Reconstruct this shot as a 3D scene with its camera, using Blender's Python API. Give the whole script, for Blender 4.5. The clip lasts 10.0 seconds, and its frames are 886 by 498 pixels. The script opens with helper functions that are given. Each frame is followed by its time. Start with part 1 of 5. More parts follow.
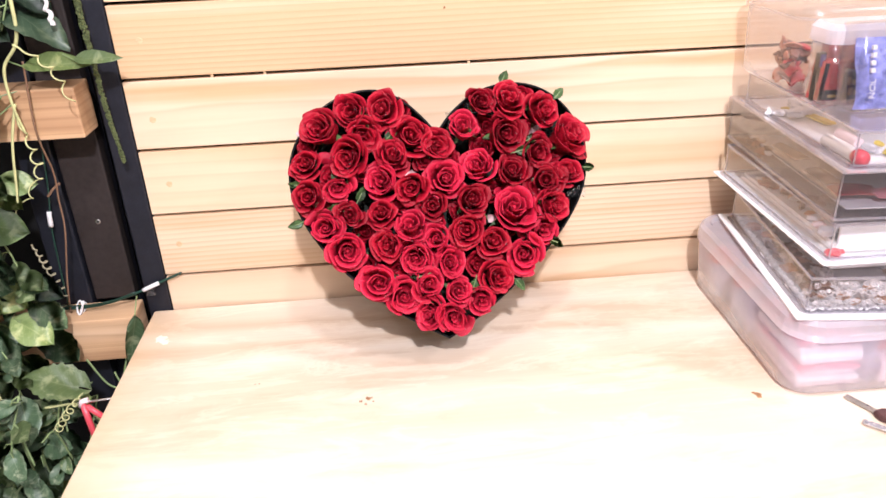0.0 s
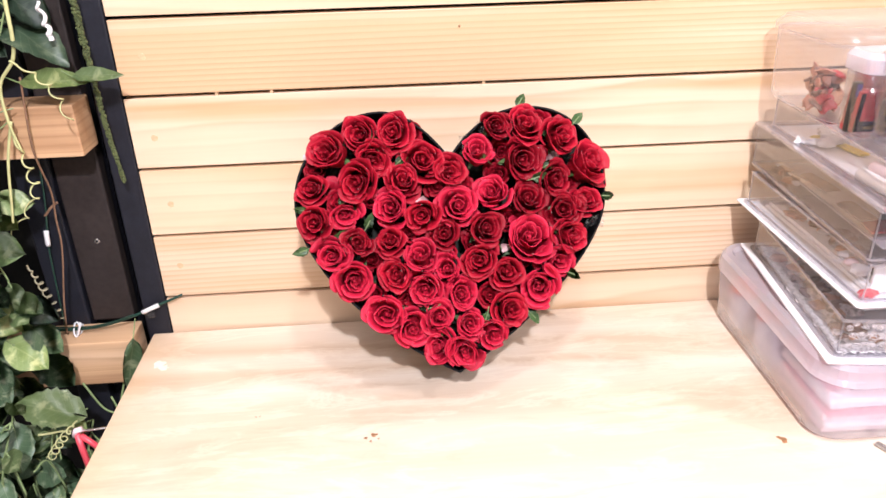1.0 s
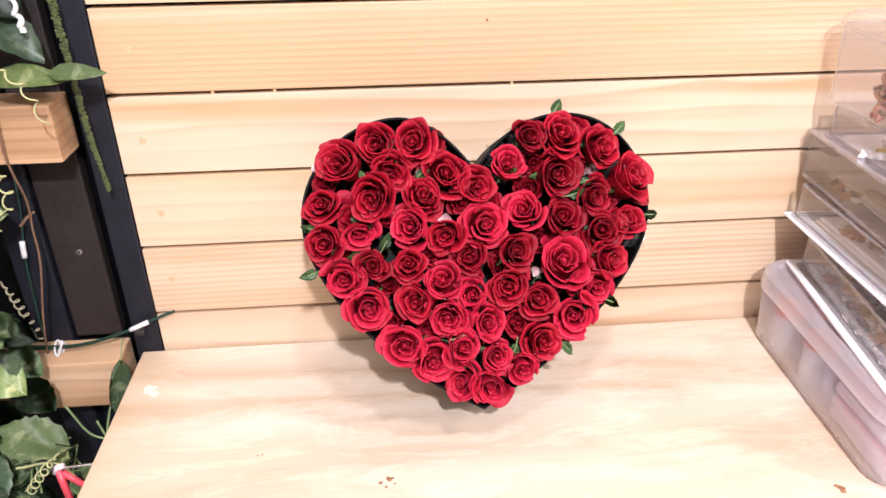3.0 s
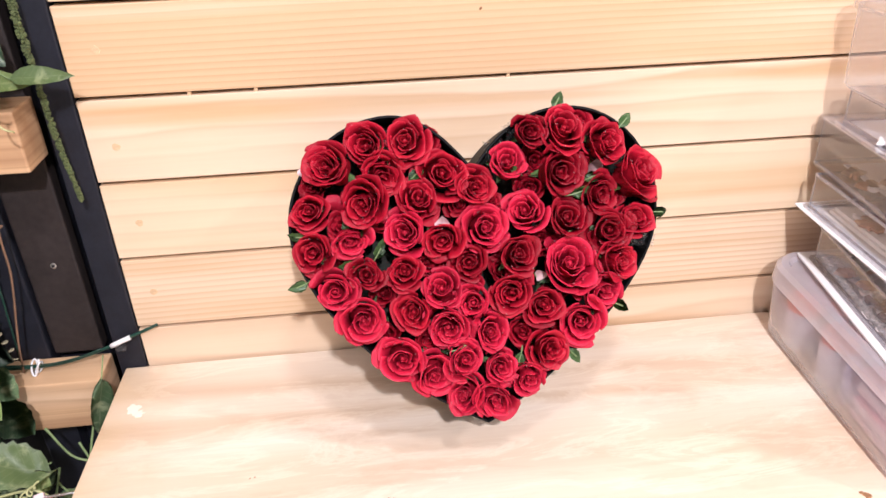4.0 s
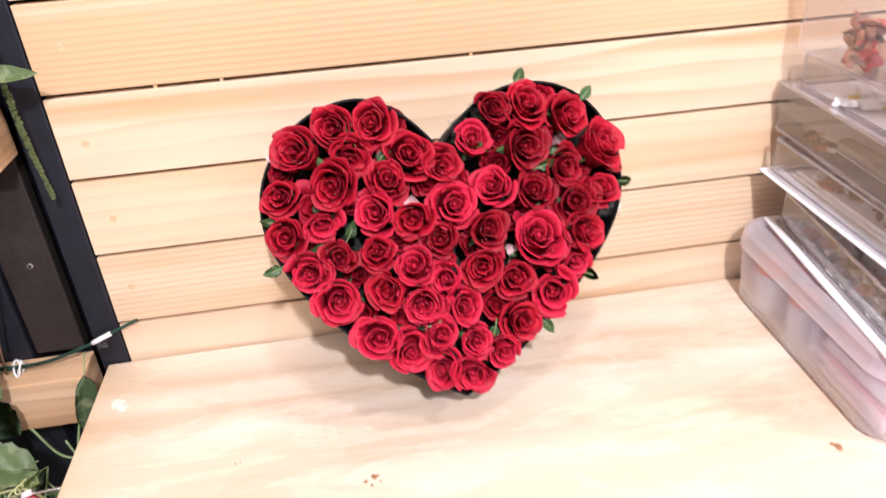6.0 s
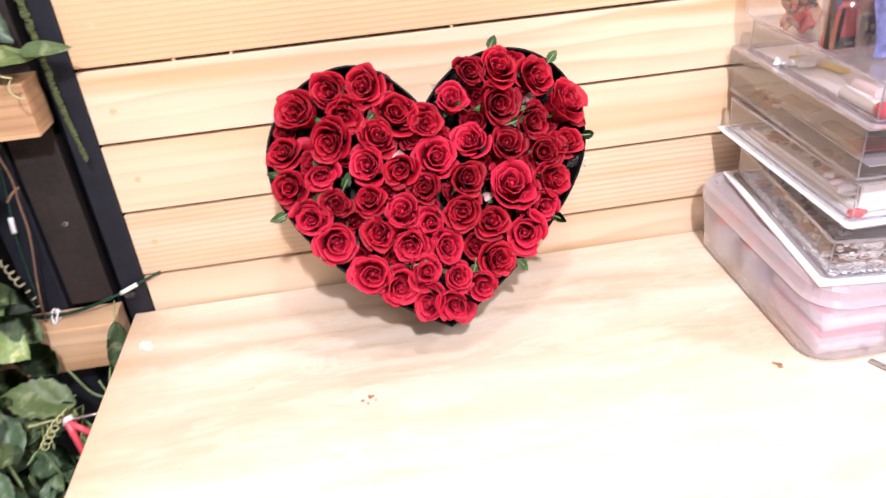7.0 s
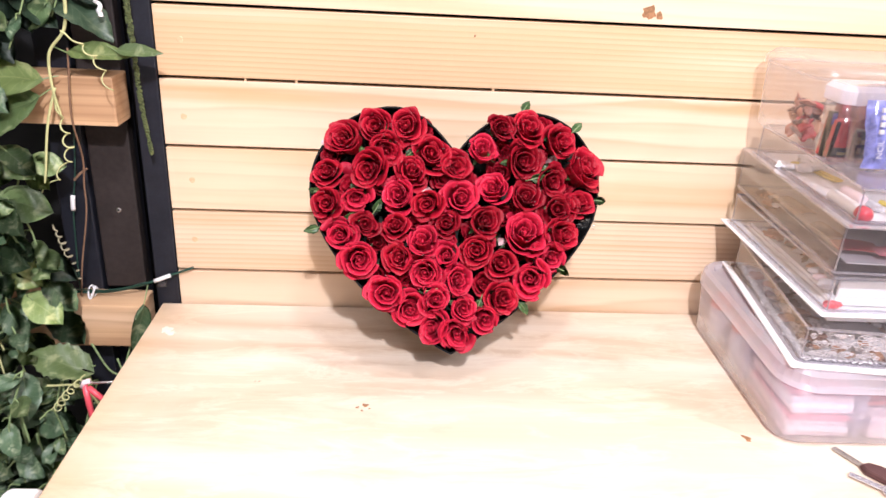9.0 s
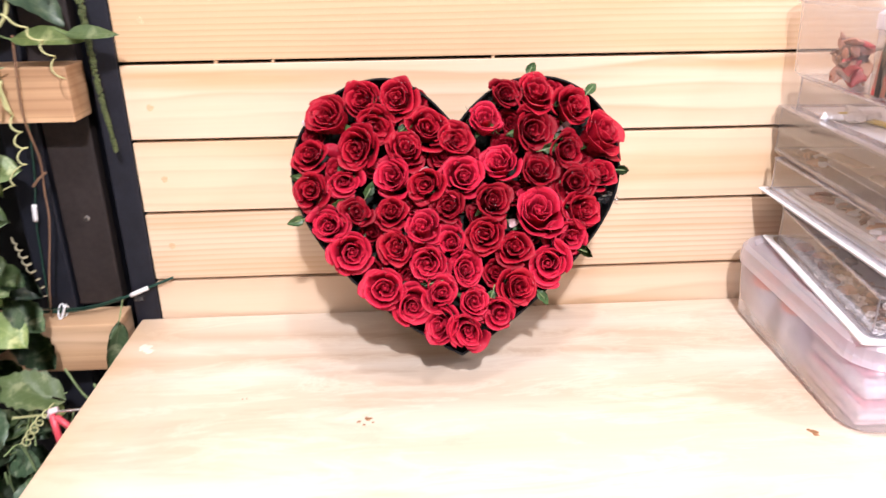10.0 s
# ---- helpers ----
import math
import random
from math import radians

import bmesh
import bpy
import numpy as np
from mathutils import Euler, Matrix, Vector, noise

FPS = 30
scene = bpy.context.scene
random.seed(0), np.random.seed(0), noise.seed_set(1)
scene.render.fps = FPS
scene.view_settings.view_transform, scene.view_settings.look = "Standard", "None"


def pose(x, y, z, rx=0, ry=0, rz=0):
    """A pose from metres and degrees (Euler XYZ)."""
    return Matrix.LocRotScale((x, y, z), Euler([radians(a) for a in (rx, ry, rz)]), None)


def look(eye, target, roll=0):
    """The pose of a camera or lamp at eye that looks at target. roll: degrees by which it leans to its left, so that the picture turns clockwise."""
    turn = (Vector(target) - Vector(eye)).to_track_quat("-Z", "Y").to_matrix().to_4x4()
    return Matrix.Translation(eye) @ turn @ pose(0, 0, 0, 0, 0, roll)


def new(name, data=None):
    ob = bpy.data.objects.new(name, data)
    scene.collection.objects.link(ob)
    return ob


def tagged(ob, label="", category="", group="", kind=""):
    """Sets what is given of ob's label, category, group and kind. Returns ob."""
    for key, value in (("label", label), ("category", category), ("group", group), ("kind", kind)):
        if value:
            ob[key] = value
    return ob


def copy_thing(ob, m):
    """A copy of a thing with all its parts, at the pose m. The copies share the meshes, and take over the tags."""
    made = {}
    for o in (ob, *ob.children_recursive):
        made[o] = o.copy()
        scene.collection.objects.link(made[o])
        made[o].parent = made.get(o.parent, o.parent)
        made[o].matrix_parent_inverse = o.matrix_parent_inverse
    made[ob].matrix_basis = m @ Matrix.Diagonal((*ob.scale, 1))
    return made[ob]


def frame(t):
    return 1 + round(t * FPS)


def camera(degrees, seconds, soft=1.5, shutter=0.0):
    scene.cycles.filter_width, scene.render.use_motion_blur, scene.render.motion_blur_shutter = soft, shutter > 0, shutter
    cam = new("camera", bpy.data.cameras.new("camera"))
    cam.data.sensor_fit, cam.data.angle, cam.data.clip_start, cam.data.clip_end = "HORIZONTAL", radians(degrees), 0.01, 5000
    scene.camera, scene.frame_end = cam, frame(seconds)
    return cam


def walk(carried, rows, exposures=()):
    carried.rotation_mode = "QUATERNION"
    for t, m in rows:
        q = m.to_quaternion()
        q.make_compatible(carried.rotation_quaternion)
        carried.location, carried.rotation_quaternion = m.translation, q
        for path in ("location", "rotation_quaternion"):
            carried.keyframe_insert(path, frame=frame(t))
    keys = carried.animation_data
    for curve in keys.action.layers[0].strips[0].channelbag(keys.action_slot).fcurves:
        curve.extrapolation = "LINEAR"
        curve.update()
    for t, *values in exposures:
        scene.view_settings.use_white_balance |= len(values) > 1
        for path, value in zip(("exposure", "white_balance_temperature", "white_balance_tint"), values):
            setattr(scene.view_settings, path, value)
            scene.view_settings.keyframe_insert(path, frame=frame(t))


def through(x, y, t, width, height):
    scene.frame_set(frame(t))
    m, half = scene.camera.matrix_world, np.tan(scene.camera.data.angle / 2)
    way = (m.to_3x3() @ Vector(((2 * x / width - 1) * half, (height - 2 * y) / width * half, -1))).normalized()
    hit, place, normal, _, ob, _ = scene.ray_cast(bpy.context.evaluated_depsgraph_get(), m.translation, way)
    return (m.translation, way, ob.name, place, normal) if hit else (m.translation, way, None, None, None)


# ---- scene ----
cam = camera(62.2, 10.0, shutter=0.8)
PATH = [
    (0, (0.377, -1.033, 1.327), (0.515, 0.758, 0.447), -2.2),
    (0.5, (0.377, -1.002, 1.334), (0.507, 0.788, 0.452), -1.8),
    (1, (0.376, -0.98, 1.34), (0.497, 0.815, 0.466), -1.5),
    (1.5, (0.372, -0.95, 1.342), (0.486, 0.837, 0.451), -1.5),
    (2, (0.365, -0.925, 1.347), (0.495, 0.855, 0.445), -0.7),
    (2.5, (0.352, -0.896, 1.354), (0.493, 0.873, 0.431), -0.3),
    (4, (0.343, -0.811, 1.345), (0.513, 0.926, 0.368), -1.7),
    (4.5, (0.341, -0.795, 1.343), (0.523, 0.953, 0.388), -2.2),
    (5, (0.337, -0.78, 1.341), (0.527, 0.97, 0.392), -2.4),
    (5.2, (0.34, -0.781, 1.342), (0.531, 0.965, 0.387), -2.2),
    (6.5, (0.366, -0.891, 1.332), (0.56, 0.829, 0.331), -5.4),
    (7, (0.371, -0.958, 1.335), (0.538, 0.767, 0.337), -5.5),
    (7.5, (0.353, -1.029, 1.352), (0.478, 0.729, 0.407), -0.3),
    (8, (0.355, -1.063, 1.353), (0.462, 0.71, 0.433), 3.2),
    (8.5, (0.364, -1.078, 1.354), (0.498, 0.709, 0.466), 3.6),
    (9, (0.366, -1.064, 1.317), (0.498, 0.766, 0.522), 3.2),
    (9.5, (0.373, -1.026, 1.255), (0.471, 0.83, 0.517), 1.6),
    (10, (0.384, -0.968, 1.236), (0.481, 0.883, 0.483), -0.7),
]
EXPOSURE = [(0.0, 0.0), (2.5, -0.05), (4.0, -0.14), (5.2, -0.14), (6.5, -0.03), (7.5, 0.0), (10.0, -0.03)]
walk(cam, [(t, look(eye, target, roll)) for t, eye, target, roll in PATH], EXPOSURE)

# ---- light ----
scene.cycles.transparent_max_bounces = 40
world = bpy.data.worlds.new("world")
scene.world = world
world.use_nodes = True
world.node_tree.nodes["Background"].inputs[0].default_value = (0.9, 0.95, 1.0, 1)
world.node_tree.nodes["Background"].inputs[1].default_value = 0.03


def downlight(x, y, z, size, watts, colour, aim):
    data = bpy.data.lights.new("downlight", "AREA")
    data.shape, data.size, data.energy, data.color = "DISK", size, watts, colour
    ob = new("downlight", data)
    ob.matrix_world = look((x, y, z), aim)
    return ob


LAMP = (1.0, 0.972, 1.065)
downlight(0.50, -1.80, 2.40, 0.09, 58, LAMP, (0.50, -0.25, 0.85))
downlight(0.54, -0.88, 2.52, 0.14, 10, LAMP, (0.35, -0.55, 0.75))
downlight(1.95, -0.95, 2.50, 0.09, 15, LAMP, (1.0, -0.15, 1.0))
# fill added to brighten the plants; no lamp is known here
downlight(-0.62, -0.72, 2.50, 0.12, 3.5, LAMP, (-0.35, -0.15, 0.6))
# broad fill added behind the camera for reflections and general brightness
downlight(0.4, -2.4, 2.60, 0.60, 11, LAMP, (0.4, -2.2, 0.0))


# ---- materials ----
class Nodes:
    """Small helper to write node materials."""

    def __init__(self, name):
        self.mat = bpy.data.materials.new(name)
        self.mat.use_nodes = True
        self.tree = self.mat.node_tree
        self.bsdf = self.tree.nodes["Principled BSDF"]
        self.out = self.tree.nodes["Material Output"]

    def add(self, kind, inputs=None, **props):
        n = self.tree.nodes.new(kind)
        for k, v in props.items():
            setattr(n, k, v)
        for k, v in (inputs or {}).items():
            self.put(n.inputs[k], v)
        return n

    def put(self, socket, v):
        if isinstance(v, bpy.types.NodeSocket):
            self.tree.links.new(v, socket)
        else:
            socket.default_value = v

    def set(self, **kw):
        for k, v in kw.items():
            self.put(self.bsdf.inputs[k.replace("_", " ")], v)

    def ramp(self, fac, stops):
        r = self.add("ShaderNodeValToRGB", {"Fac": fac})
        e = r.color_ramp.elements
        while len(e) < len(stops):
            e.new(0.5)
        for el, (p, c) in zip(e, stops):
            el.position, el.color = p, (*c, 1)
        return r.outputs["Color"]

    def mix(self, fac, a, b, blend="MIX"):
        m = self.add("ShaderNodeMix", data_type="RGBA", blend_type=blend)
        self.put(m.inputs[0], fac), self.put(m.inputs[6], a), self.put(m.inputs[7], b)
        return m.outputs[2]

    def math(self, op, a, b=0.0):
        m = self.add("ShaderNodeMath", operation=op)
        self.put(m.inputs[0], a), self.put(m.inputs[1], b)
        return m.outputs[0]

    def coords(self, scale, shift=None, space="Object"):
        tc = self.add("ShaderNodeTexCoord")
        mp = self.add("ShaderNodeMapping", {"Vector": tc.outputs[space], "Scale": scale})
        if shift is not None:
            self.put(mp.inputs["Location"], shift)
        return mp.outputs["Vector"]

    def noise(self, vec, scale, detail=3, rough=0.55, dist=0.0):
        return self.add("ShaderNodeTexNoise", {"Vector": vec, "Scale": scale, "Detail": detail, "Roughness": rough, "Distortion": dist}).outputs["Fac"]

    def bump(self, height, strength, distance):
        self.set(Normal=self.add("ShaderNodeBump", {"Height": height, "Strength": strength, "Distance": distance}).outputs[0])

    def random(self):
        return self.add("ShaderNodeObjectInfo").outputs["Random"]


def grey(c):
    return (c[0], c[1], c[2], 1)


def wood_material(name, light, mid, dark, ring=15.0, rough=0.42, pieces=True, across="Z", streak=1.0, stain=0.0):
    """Flat-sawn pine with grain along x: broad bands of late wood, fine fibres, and slow changes of tone."""
    n = Nodes(name)
    shift = None
    if pieces:
        r = n.random()
        shift = n.add("ShaderNodeCombineXYZ", {"X": n.math("MULTIPLY", r, 37.0), "Y": n.math("MULTIPLY", r, 11.0), "Z": n.math("MULTIPLY", r, 23.0)}).outputs[0]
    s = (0.30, 1, 6.0) if across == "Z" else (0.30, 4.0, 1)
    slow = n.noise(n.coords(s, shift), 1.0, 2, 0.45, 0.35)
    fibre = n.noise(n.coords((5, 260, 260), shift), 1.0, 3, 0.6)
    turns = n.math("MULTIPLY", n.math("ADD", n.math("FRACT", n.math("MULTIPLY", n.random(), 7.3)), 0.45), ring * 6.28) if pieces else ring * 6.28
    wob = n.math("MULTIPLY", n.noise(n.coords((3, 40, 40), shift), 1.0, 2), 0.035)
    bands = n.math("SINE", n.math("MULTIPLY", n.math("ADD", slow, wob), turns))
    bands = n.math("ADD", n.math("MULTIPLY", bands, 0.5), 0.5)
    fade = n.ramp(n.noise(n.coords((0.8, 5, 5), shift), 1.3, 3), [(0.3, (0.15,) * 3), (0.7, (1, 1, 1))])
    late = n.math("MULTIPLY", n.math("POWER", bands, 3.6), n.math("MULTIPLY", fade, streak * 0.55))
    base = n.ramp(slow, [(0.3, light), (0.44, mid), (0.5, light), (0.60, mid), (0.72, light)])
    col = n.mix(late, base, grey(dark))
    col = n.mix(n.math("MULTIPLY", fibre, 0.25), col, grey(dark))
    if pieces:
        lines = n.noise(n.coords((1.1, 1, 125), shift), 1.0, 2, 0.5, 0.25)
        patch = n.noise(n.coords((1.6, 1, 9), shift), 1.1, 2)
        lines = n.math("MULTIPLY", n.ramp(lines, [(0.48, (0, 0, 0)), (0.64, (1, 1, 1))]), n.ramp(patch, [(0.42, (0.12,) * 3), (0.62, (1, 1, 1))]))
        col = n.mix(n.math("MULTIPLY", lines, 0.42 * streak), col, grey(dark))
    if pieces:
        tint = n.ramp(n.random(), [(0.0, (0.95, 0.91, 0.85)), (0.5, (1, 1, 1)), (1.0, (0.98, 0.93, 0.86))])
        col = n.mix(1.0, col, tint, "MULTIPLY")
    if stain:
        veil = n.noise(n.coords((3.5, 14, 14)), 1.6, 6, 0.7, 1.2)
        col = n.mix(n.math("MULTIPLY", n.ramp(veil, [(0.50, (0, 0, 0)), (0.58, (1, 1, 1)), (0.64, (0, 0, 0))]), 0.32), col, (0.90, 0.80, 0.67, 1))
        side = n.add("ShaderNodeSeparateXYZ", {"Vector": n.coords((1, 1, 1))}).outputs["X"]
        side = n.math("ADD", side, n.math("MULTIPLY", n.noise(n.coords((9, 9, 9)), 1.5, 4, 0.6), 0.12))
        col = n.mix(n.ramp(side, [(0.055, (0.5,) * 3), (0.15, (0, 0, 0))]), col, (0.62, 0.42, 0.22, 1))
        blot = n.noise(n.coords((2.2, 9, 9)), 1.6, 6, 0.68, 0.9)
        col = n.mix(n.math("MULTIPLY", n.ramp(blot, [(0.5, (0, 0, 0)), (0.72, (1, 1, 1))]), stain), col, grey(dark))
    n.set(Base_Color=col, Roughness=n.math("ADD", n.math("MULTIPLY", fibre, 0.15), rough))
    n.set(**{"Coat_Weight": 0.15, "Coat_Roughness": 0.3})
    n.bump(n.math("ADD", late, fibre), 0.25, 0.0006)
    return n.mat




def board_material(name, light, mid, dark, pitch, wave, strength, run=0.9):
    """Sawn pine board, grain along x: growth rings of a given pitch that wander by wave metres, with fibres and slow tone."""
    n = Nodes(name)
    r = n.random()
    shift = n.add("ShaderNodeCombineXYZ", {"X": n.math("MULTIPLY", r, 37.0), "Y": n.math("MULTIPLY", r, 11.0), "Z": n.math("MULTIPLY", r, 23.0)}).outputs[0]
    warp = n.noise(n.coords((run, 1, 5.0), shift), 1.0, 2, 0.4, 0.3)
    ripple = n.noise(n.coords((6, 1, 30), shift), 1.0, 2)
    height = n.add("ShaderNodeSeparateXYZ", {"Vector": n.coords((1, 1, 1))}).outputs["Z"]
    height = n.math("ADD", height, n.math("ADD", n.math("MULTIPLY", warp, wave), n.math("MULTIPLY", ripple, pitch * 0.35)))
    ring = n.math("FRACT", n.math("DIVIDE", height, pitch))
    ring = n.ramp(ring, [(0.0, (0.0,) * 3), (0.35, (0.12,) * 3), (0.72, (0.62,) * 3), (0.86, (1,) * 3), (1.0, (0.0,) * 3)])
    patch = n.ramp(n.noise(n.coords((1.4, 1, 8), shift), 1.2, 3), [(0.32, (0.25,) * 3), (0.66, (1, 1, 1))])
    late = n.math("MULTIPLY", n.math("MULTIPLY", ring, patch), strength)
    slow = n.noise(n.coords((0.5, 1, 9.0), shift), 1.3, 3, 0.5, 0.4)
    fibre = n.noise(n.coords((6, 260, 260), shift), 1.0, 3, 0.6)
    col = n.ramp(slow, [(0.34, mid), (0.46, light), (0.53, light), (0.64, mid)])
    col = n.mix(late, col, grey(dark))
    col = n.mix(n.math("MULTIPLY", fibre, 0.16), col, grey(dark))
    col = n.mix(1.0, col, n.ramp(r, [(0.0, (0.95, 0.91, 0.85)), (0.5, (1, 1, 1)), (1.0, (0.98, 0.94, 0.88))]), "MULTIPLY")
    n.set(Base_Color=col, Roughness=n.math("ADD", n.math("MULTIPLY", fibre, 0.15), 0.42))
    n.set(**{"Coat_Weight": 0.15, "Coat_Roughness": 0.3})
    n.bump(n.math("ADD", late, fibre), 0.25, 0.0006)
    return n.mat


PINE_LIGHT, PINE_MID, PINE_DARK = (0.775, 0.610, 0.450), (0.685, 0.478, 0.298), (0.50, 0.275, 0.130)
PINE_FINE = board_material("fine_grained_pine", PINE_LIGHT, PINE_MID, PINE_DARK, 0.0078, 0.030, 0.50)
PINE_PALE = board_material("pale_pine", (0.785, 0.640, 0.485), (0.71, 0.515, 0.335), PINE_DARK, 0.021, 0.070, 0.26)
PINE_BROAD = board_material("broad_grained_pine", PINE_LIGHT, (0.67, 0.445, 0.26), PINE_DARK, 0.040, 0.165, 0.48, 1.3)
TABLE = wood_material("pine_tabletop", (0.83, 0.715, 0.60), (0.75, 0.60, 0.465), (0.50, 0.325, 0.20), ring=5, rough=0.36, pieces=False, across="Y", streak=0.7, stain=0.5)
BLOCK = wood_material("planter_wood", (0.78, 0.55, 0.36), (0.66, 0.42, 0.24), (0.34, 0.18, 0.09), ring=10, rough=0.45, streak=1.5)


def plain_material(name, colour, rough=0.5, metal=0.0, vary=0.12, scale=40.0, bump=0.15, dist=0.0006, coat=0.0, spec=0.5, rand=0.0):
    n = Nodes(name)
    f = n.noise(n.coords((1, 1, 1)), scale, 4)
    g = n.noise(n.coords((1, 1, 1)), scale * 0.13, 3)
    lo = tuple(c * (1 - vary) for c in colour)
    hi = tuple(min(1, c * (1 + vary)) for c in colour)
    col = n.ramp(n.math("ADD", n.math("MULTIPLY", f, 0.5), n.math("MULTIPLY", g, 0.5)), [(0.35, lo), (0.65, hi)])
    if rand:
        col = n.mix(1.0, col, n.ramp(n.random(), [(0, (1 - rand,) * 3), (1, (1, 1, 1))]), "MULTIPLY")
    n.set(Base_Color=col, Metallic=metal, Roughness=n.math("ADD", n.math("MULTIPLY", f, 0.2), rough - 0.1))
    n.set(**{"Coat_Weight": coat, "Specular_IOR_Level": spec})
    n.bump(f, bump, dist)
    return n.mat


def clear_material(name, through, haze, haze_colour, rough=0.06, cloud=0.0, ior=1.32):
    """Thin plastic sheet: mostly see-through, a little milky, with gloss by the viewing angle."""
    n = Nodes(name)
    tr = n.add("ShaderNodeBsdfTransparent", {"Color": grey(through)})
    df = n.add("ShaderNodeBsdfDiffuse", {"Color": grey(haze_colour)})
    tl = n.add("ShaderNodeBsdfTranslucent", {"Color": grey(haze_colour)})
    both = n.add("ShaderNodeMixShader", {0: 0.5, 1: df.outputs[0], 2: tl.outputs[0]})
    fac = haze
    if cloud:
        f = n.noise(n.coords((1, 1, 1)), 30.0, 4)
        fac = n.math("ADD", n.math("MULTIPLY", f, cloud), haze - cloud * 0.5)
    body = n.add("ShaderNodeMixShader", {0: fac, 1: tr.outputs[0], 2: both.outputs[0]})
    gl = n.add("ShaderNodeBsdfGlossy", {"Color": (1, 1, 1, 1), "Roughness": rough})
    lw = n.add("ShaderNodeLayerWeight", {"Blend": 0.5})
    fac2 = n.math("ADD", n.math("MULTIPLY", n.math("POWER", lw.outputs["Facing"], 3.0), 2.4 * (ior - 1)), 0.16 * (ior - 1))
    full = n.add("ShaderNodeMixShader", {0: fac2, 1: body.outputs[0], 2: gl.outputs[0]})
    n.put(n.out.inputs["Surface"], full.outputs[0])
    return n.mat


def petal_material(name, base, edge):
    n = Nodes(name)
    f = n.noise(n.coords((1, 1, 0.35)), 4.0, 4)
    fine = n.noise(n.coords((1, 1, 0.2)), 25.0, 3)
    col = n.mix(n.ramp(f, [(0.35, (0, 0, 0)), (0.7, (1, 1, 1))]), grey(base), grey(edge))
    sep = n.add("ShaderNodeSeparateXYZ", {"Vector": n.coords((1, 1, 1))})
    # petals darkened low down, as shade inside the bloom; rims keep the paler colour
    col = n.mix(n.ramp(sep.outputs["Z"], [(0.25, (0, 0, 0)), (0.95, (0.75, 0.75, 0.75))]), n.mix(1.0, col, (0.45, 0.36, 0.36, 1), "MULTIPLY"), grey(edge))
    col = n.mix(1.0, col, n.ramp(n.random(), [(0, (0.78, 0.8, 0.8)), (0.6, (1, 1, 1)), (1, (1.12, 1.15, 1.15))]), "MULTIPLY")
    n.set(Base_Color=col, Roughness=0.40)
    n.set(**{"Sheen_Weight": 0.0, "Sheen_Roughness": 0.4, "Sheen_Tint": (1, 0.35, 0.45, 1), "Subsurface_Weight": 0.0, "Specular_IOR_Level": 0.30})
    n.bump(fine, 0.25, 0.02)
    return n.mat


def leaf_material(name, dark, light, pale, amount, vein=0.0095):
    n = Nodes(name)
    co = n.coords((1, 1, 1))
    f = n.noise(co, 60.0, 4, 0.6)
    big = n.noise(co, 38.0, 4, 0.6, 0.8)
    col = n.mix(f, grey(dark), grey(light))
    col = n.mix(n.math("MULTIPLY", n.ramp(big, [(0.52, (0, 0, 0)), (0.66, (1, 1, 1))]), amount), col, grey(pale))
    sep = n.add("ShaderNodeSeparateXYZ", {"Vector": co})
    side = n.math("ABSOLUTE", sep.outputs["Y"])
    mid = n.math("LESS_THAN", side, vein * 0.10)
    ribs = n.math("LESS_THAN", n.math("FRACT", n.math("DIVIDE", n.math("SUBTRACT", n.math("ADD", sep.outputs["X"], n.math("MULTIPLY", big, vein * 0.9)), n.math("MULTIPLY", side, 0.8)), vein)), 0.13)
    lines = n.math("MAXIMUM", mid, n.math("MULTIPLY", ribs, 0.55))
    col = n.mix(n.math("MULTIPLY", lines, n.math("MULTIPLY", f, 0.30)), col, grey(pale))
    col = n.mix(1.0, col, n.ramp(n.random(), [(0, (0.70, 0.75, 0.72)), (0.6, (1, 1, 1)), (1, (1.35, 1.25, 1.0))]), "MULTIPLY")
    n.set(Base_Color=col, Roughness=0.42)
    n.bump(f, 0.4, 0.001)
    return n.mat


STEEL = plain_material("black_painted_steel", (0.013, 0.014, 0.021), 0.45, vary=0.25, scale=300, bump=0.1, spec=0.35)
BROWN = plain_material("brown_painted_bar", (0.029, 0.022, 0.021), 0.55, vary=0.3, scale=120, bump=0.2, spec=0.3)
VOID = plain_material("black_backing", (0.005, 0.005, 0.006), 0.8, scale=20)
PAINT = plain_material("white_wall_paint", (0.74, 0.70, 0.66), 0.7, vary=0.04, scale=60, bump=0.2)
FLOOR = plain_material("grey_floor", (0.30, 0.28, 0.26), 0.5, vary=0.15, scale=15)
HEARTBOX = plain_material("black_card", (0.005, 0.005, 0.006), 0.6, vary=0.3, scale=220, bump=0.12, spec=0.15)
FOAM = plain_material("dark_floral_foam", (0.010, 0.012, 0.009), 0.9, vary=0.5, scale=90, bump=0.8, dist=0.004)
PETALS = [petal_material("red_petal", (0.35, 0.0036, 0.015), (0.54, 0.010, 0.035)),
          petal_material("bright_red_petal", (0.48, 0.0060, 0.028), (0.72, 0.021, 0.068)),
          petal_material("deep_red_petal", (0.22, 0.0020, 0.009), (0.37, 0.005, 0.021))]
ROSE_LEAF = leaf_material("rose_leaf", (0.035, 0.085, 0.025), (0.075, 0.15, 0.045), (0.30, 0.34, 0.16), 0.3, 0.004)
IVY = leaf_material("ivy_leaf", (0.050, 0.105, 0.055), (0.125, 0.200, 0.105), (0.50, 0.55, 0.38), 0.60)
DARK_IVY = leaf_material("dark_ivy_leaf", (0.016, 0.038, 0.026), (0.045, 0.078, 0.050), (0.22, 0.27, 0.19), 0.25)
POTHOS = leaf_material("pothos_leaf", (0.105, 0.170, 0.065), (0.225, 0.310, 0.125), (0.52, 0.57, 0.33), 0.65)
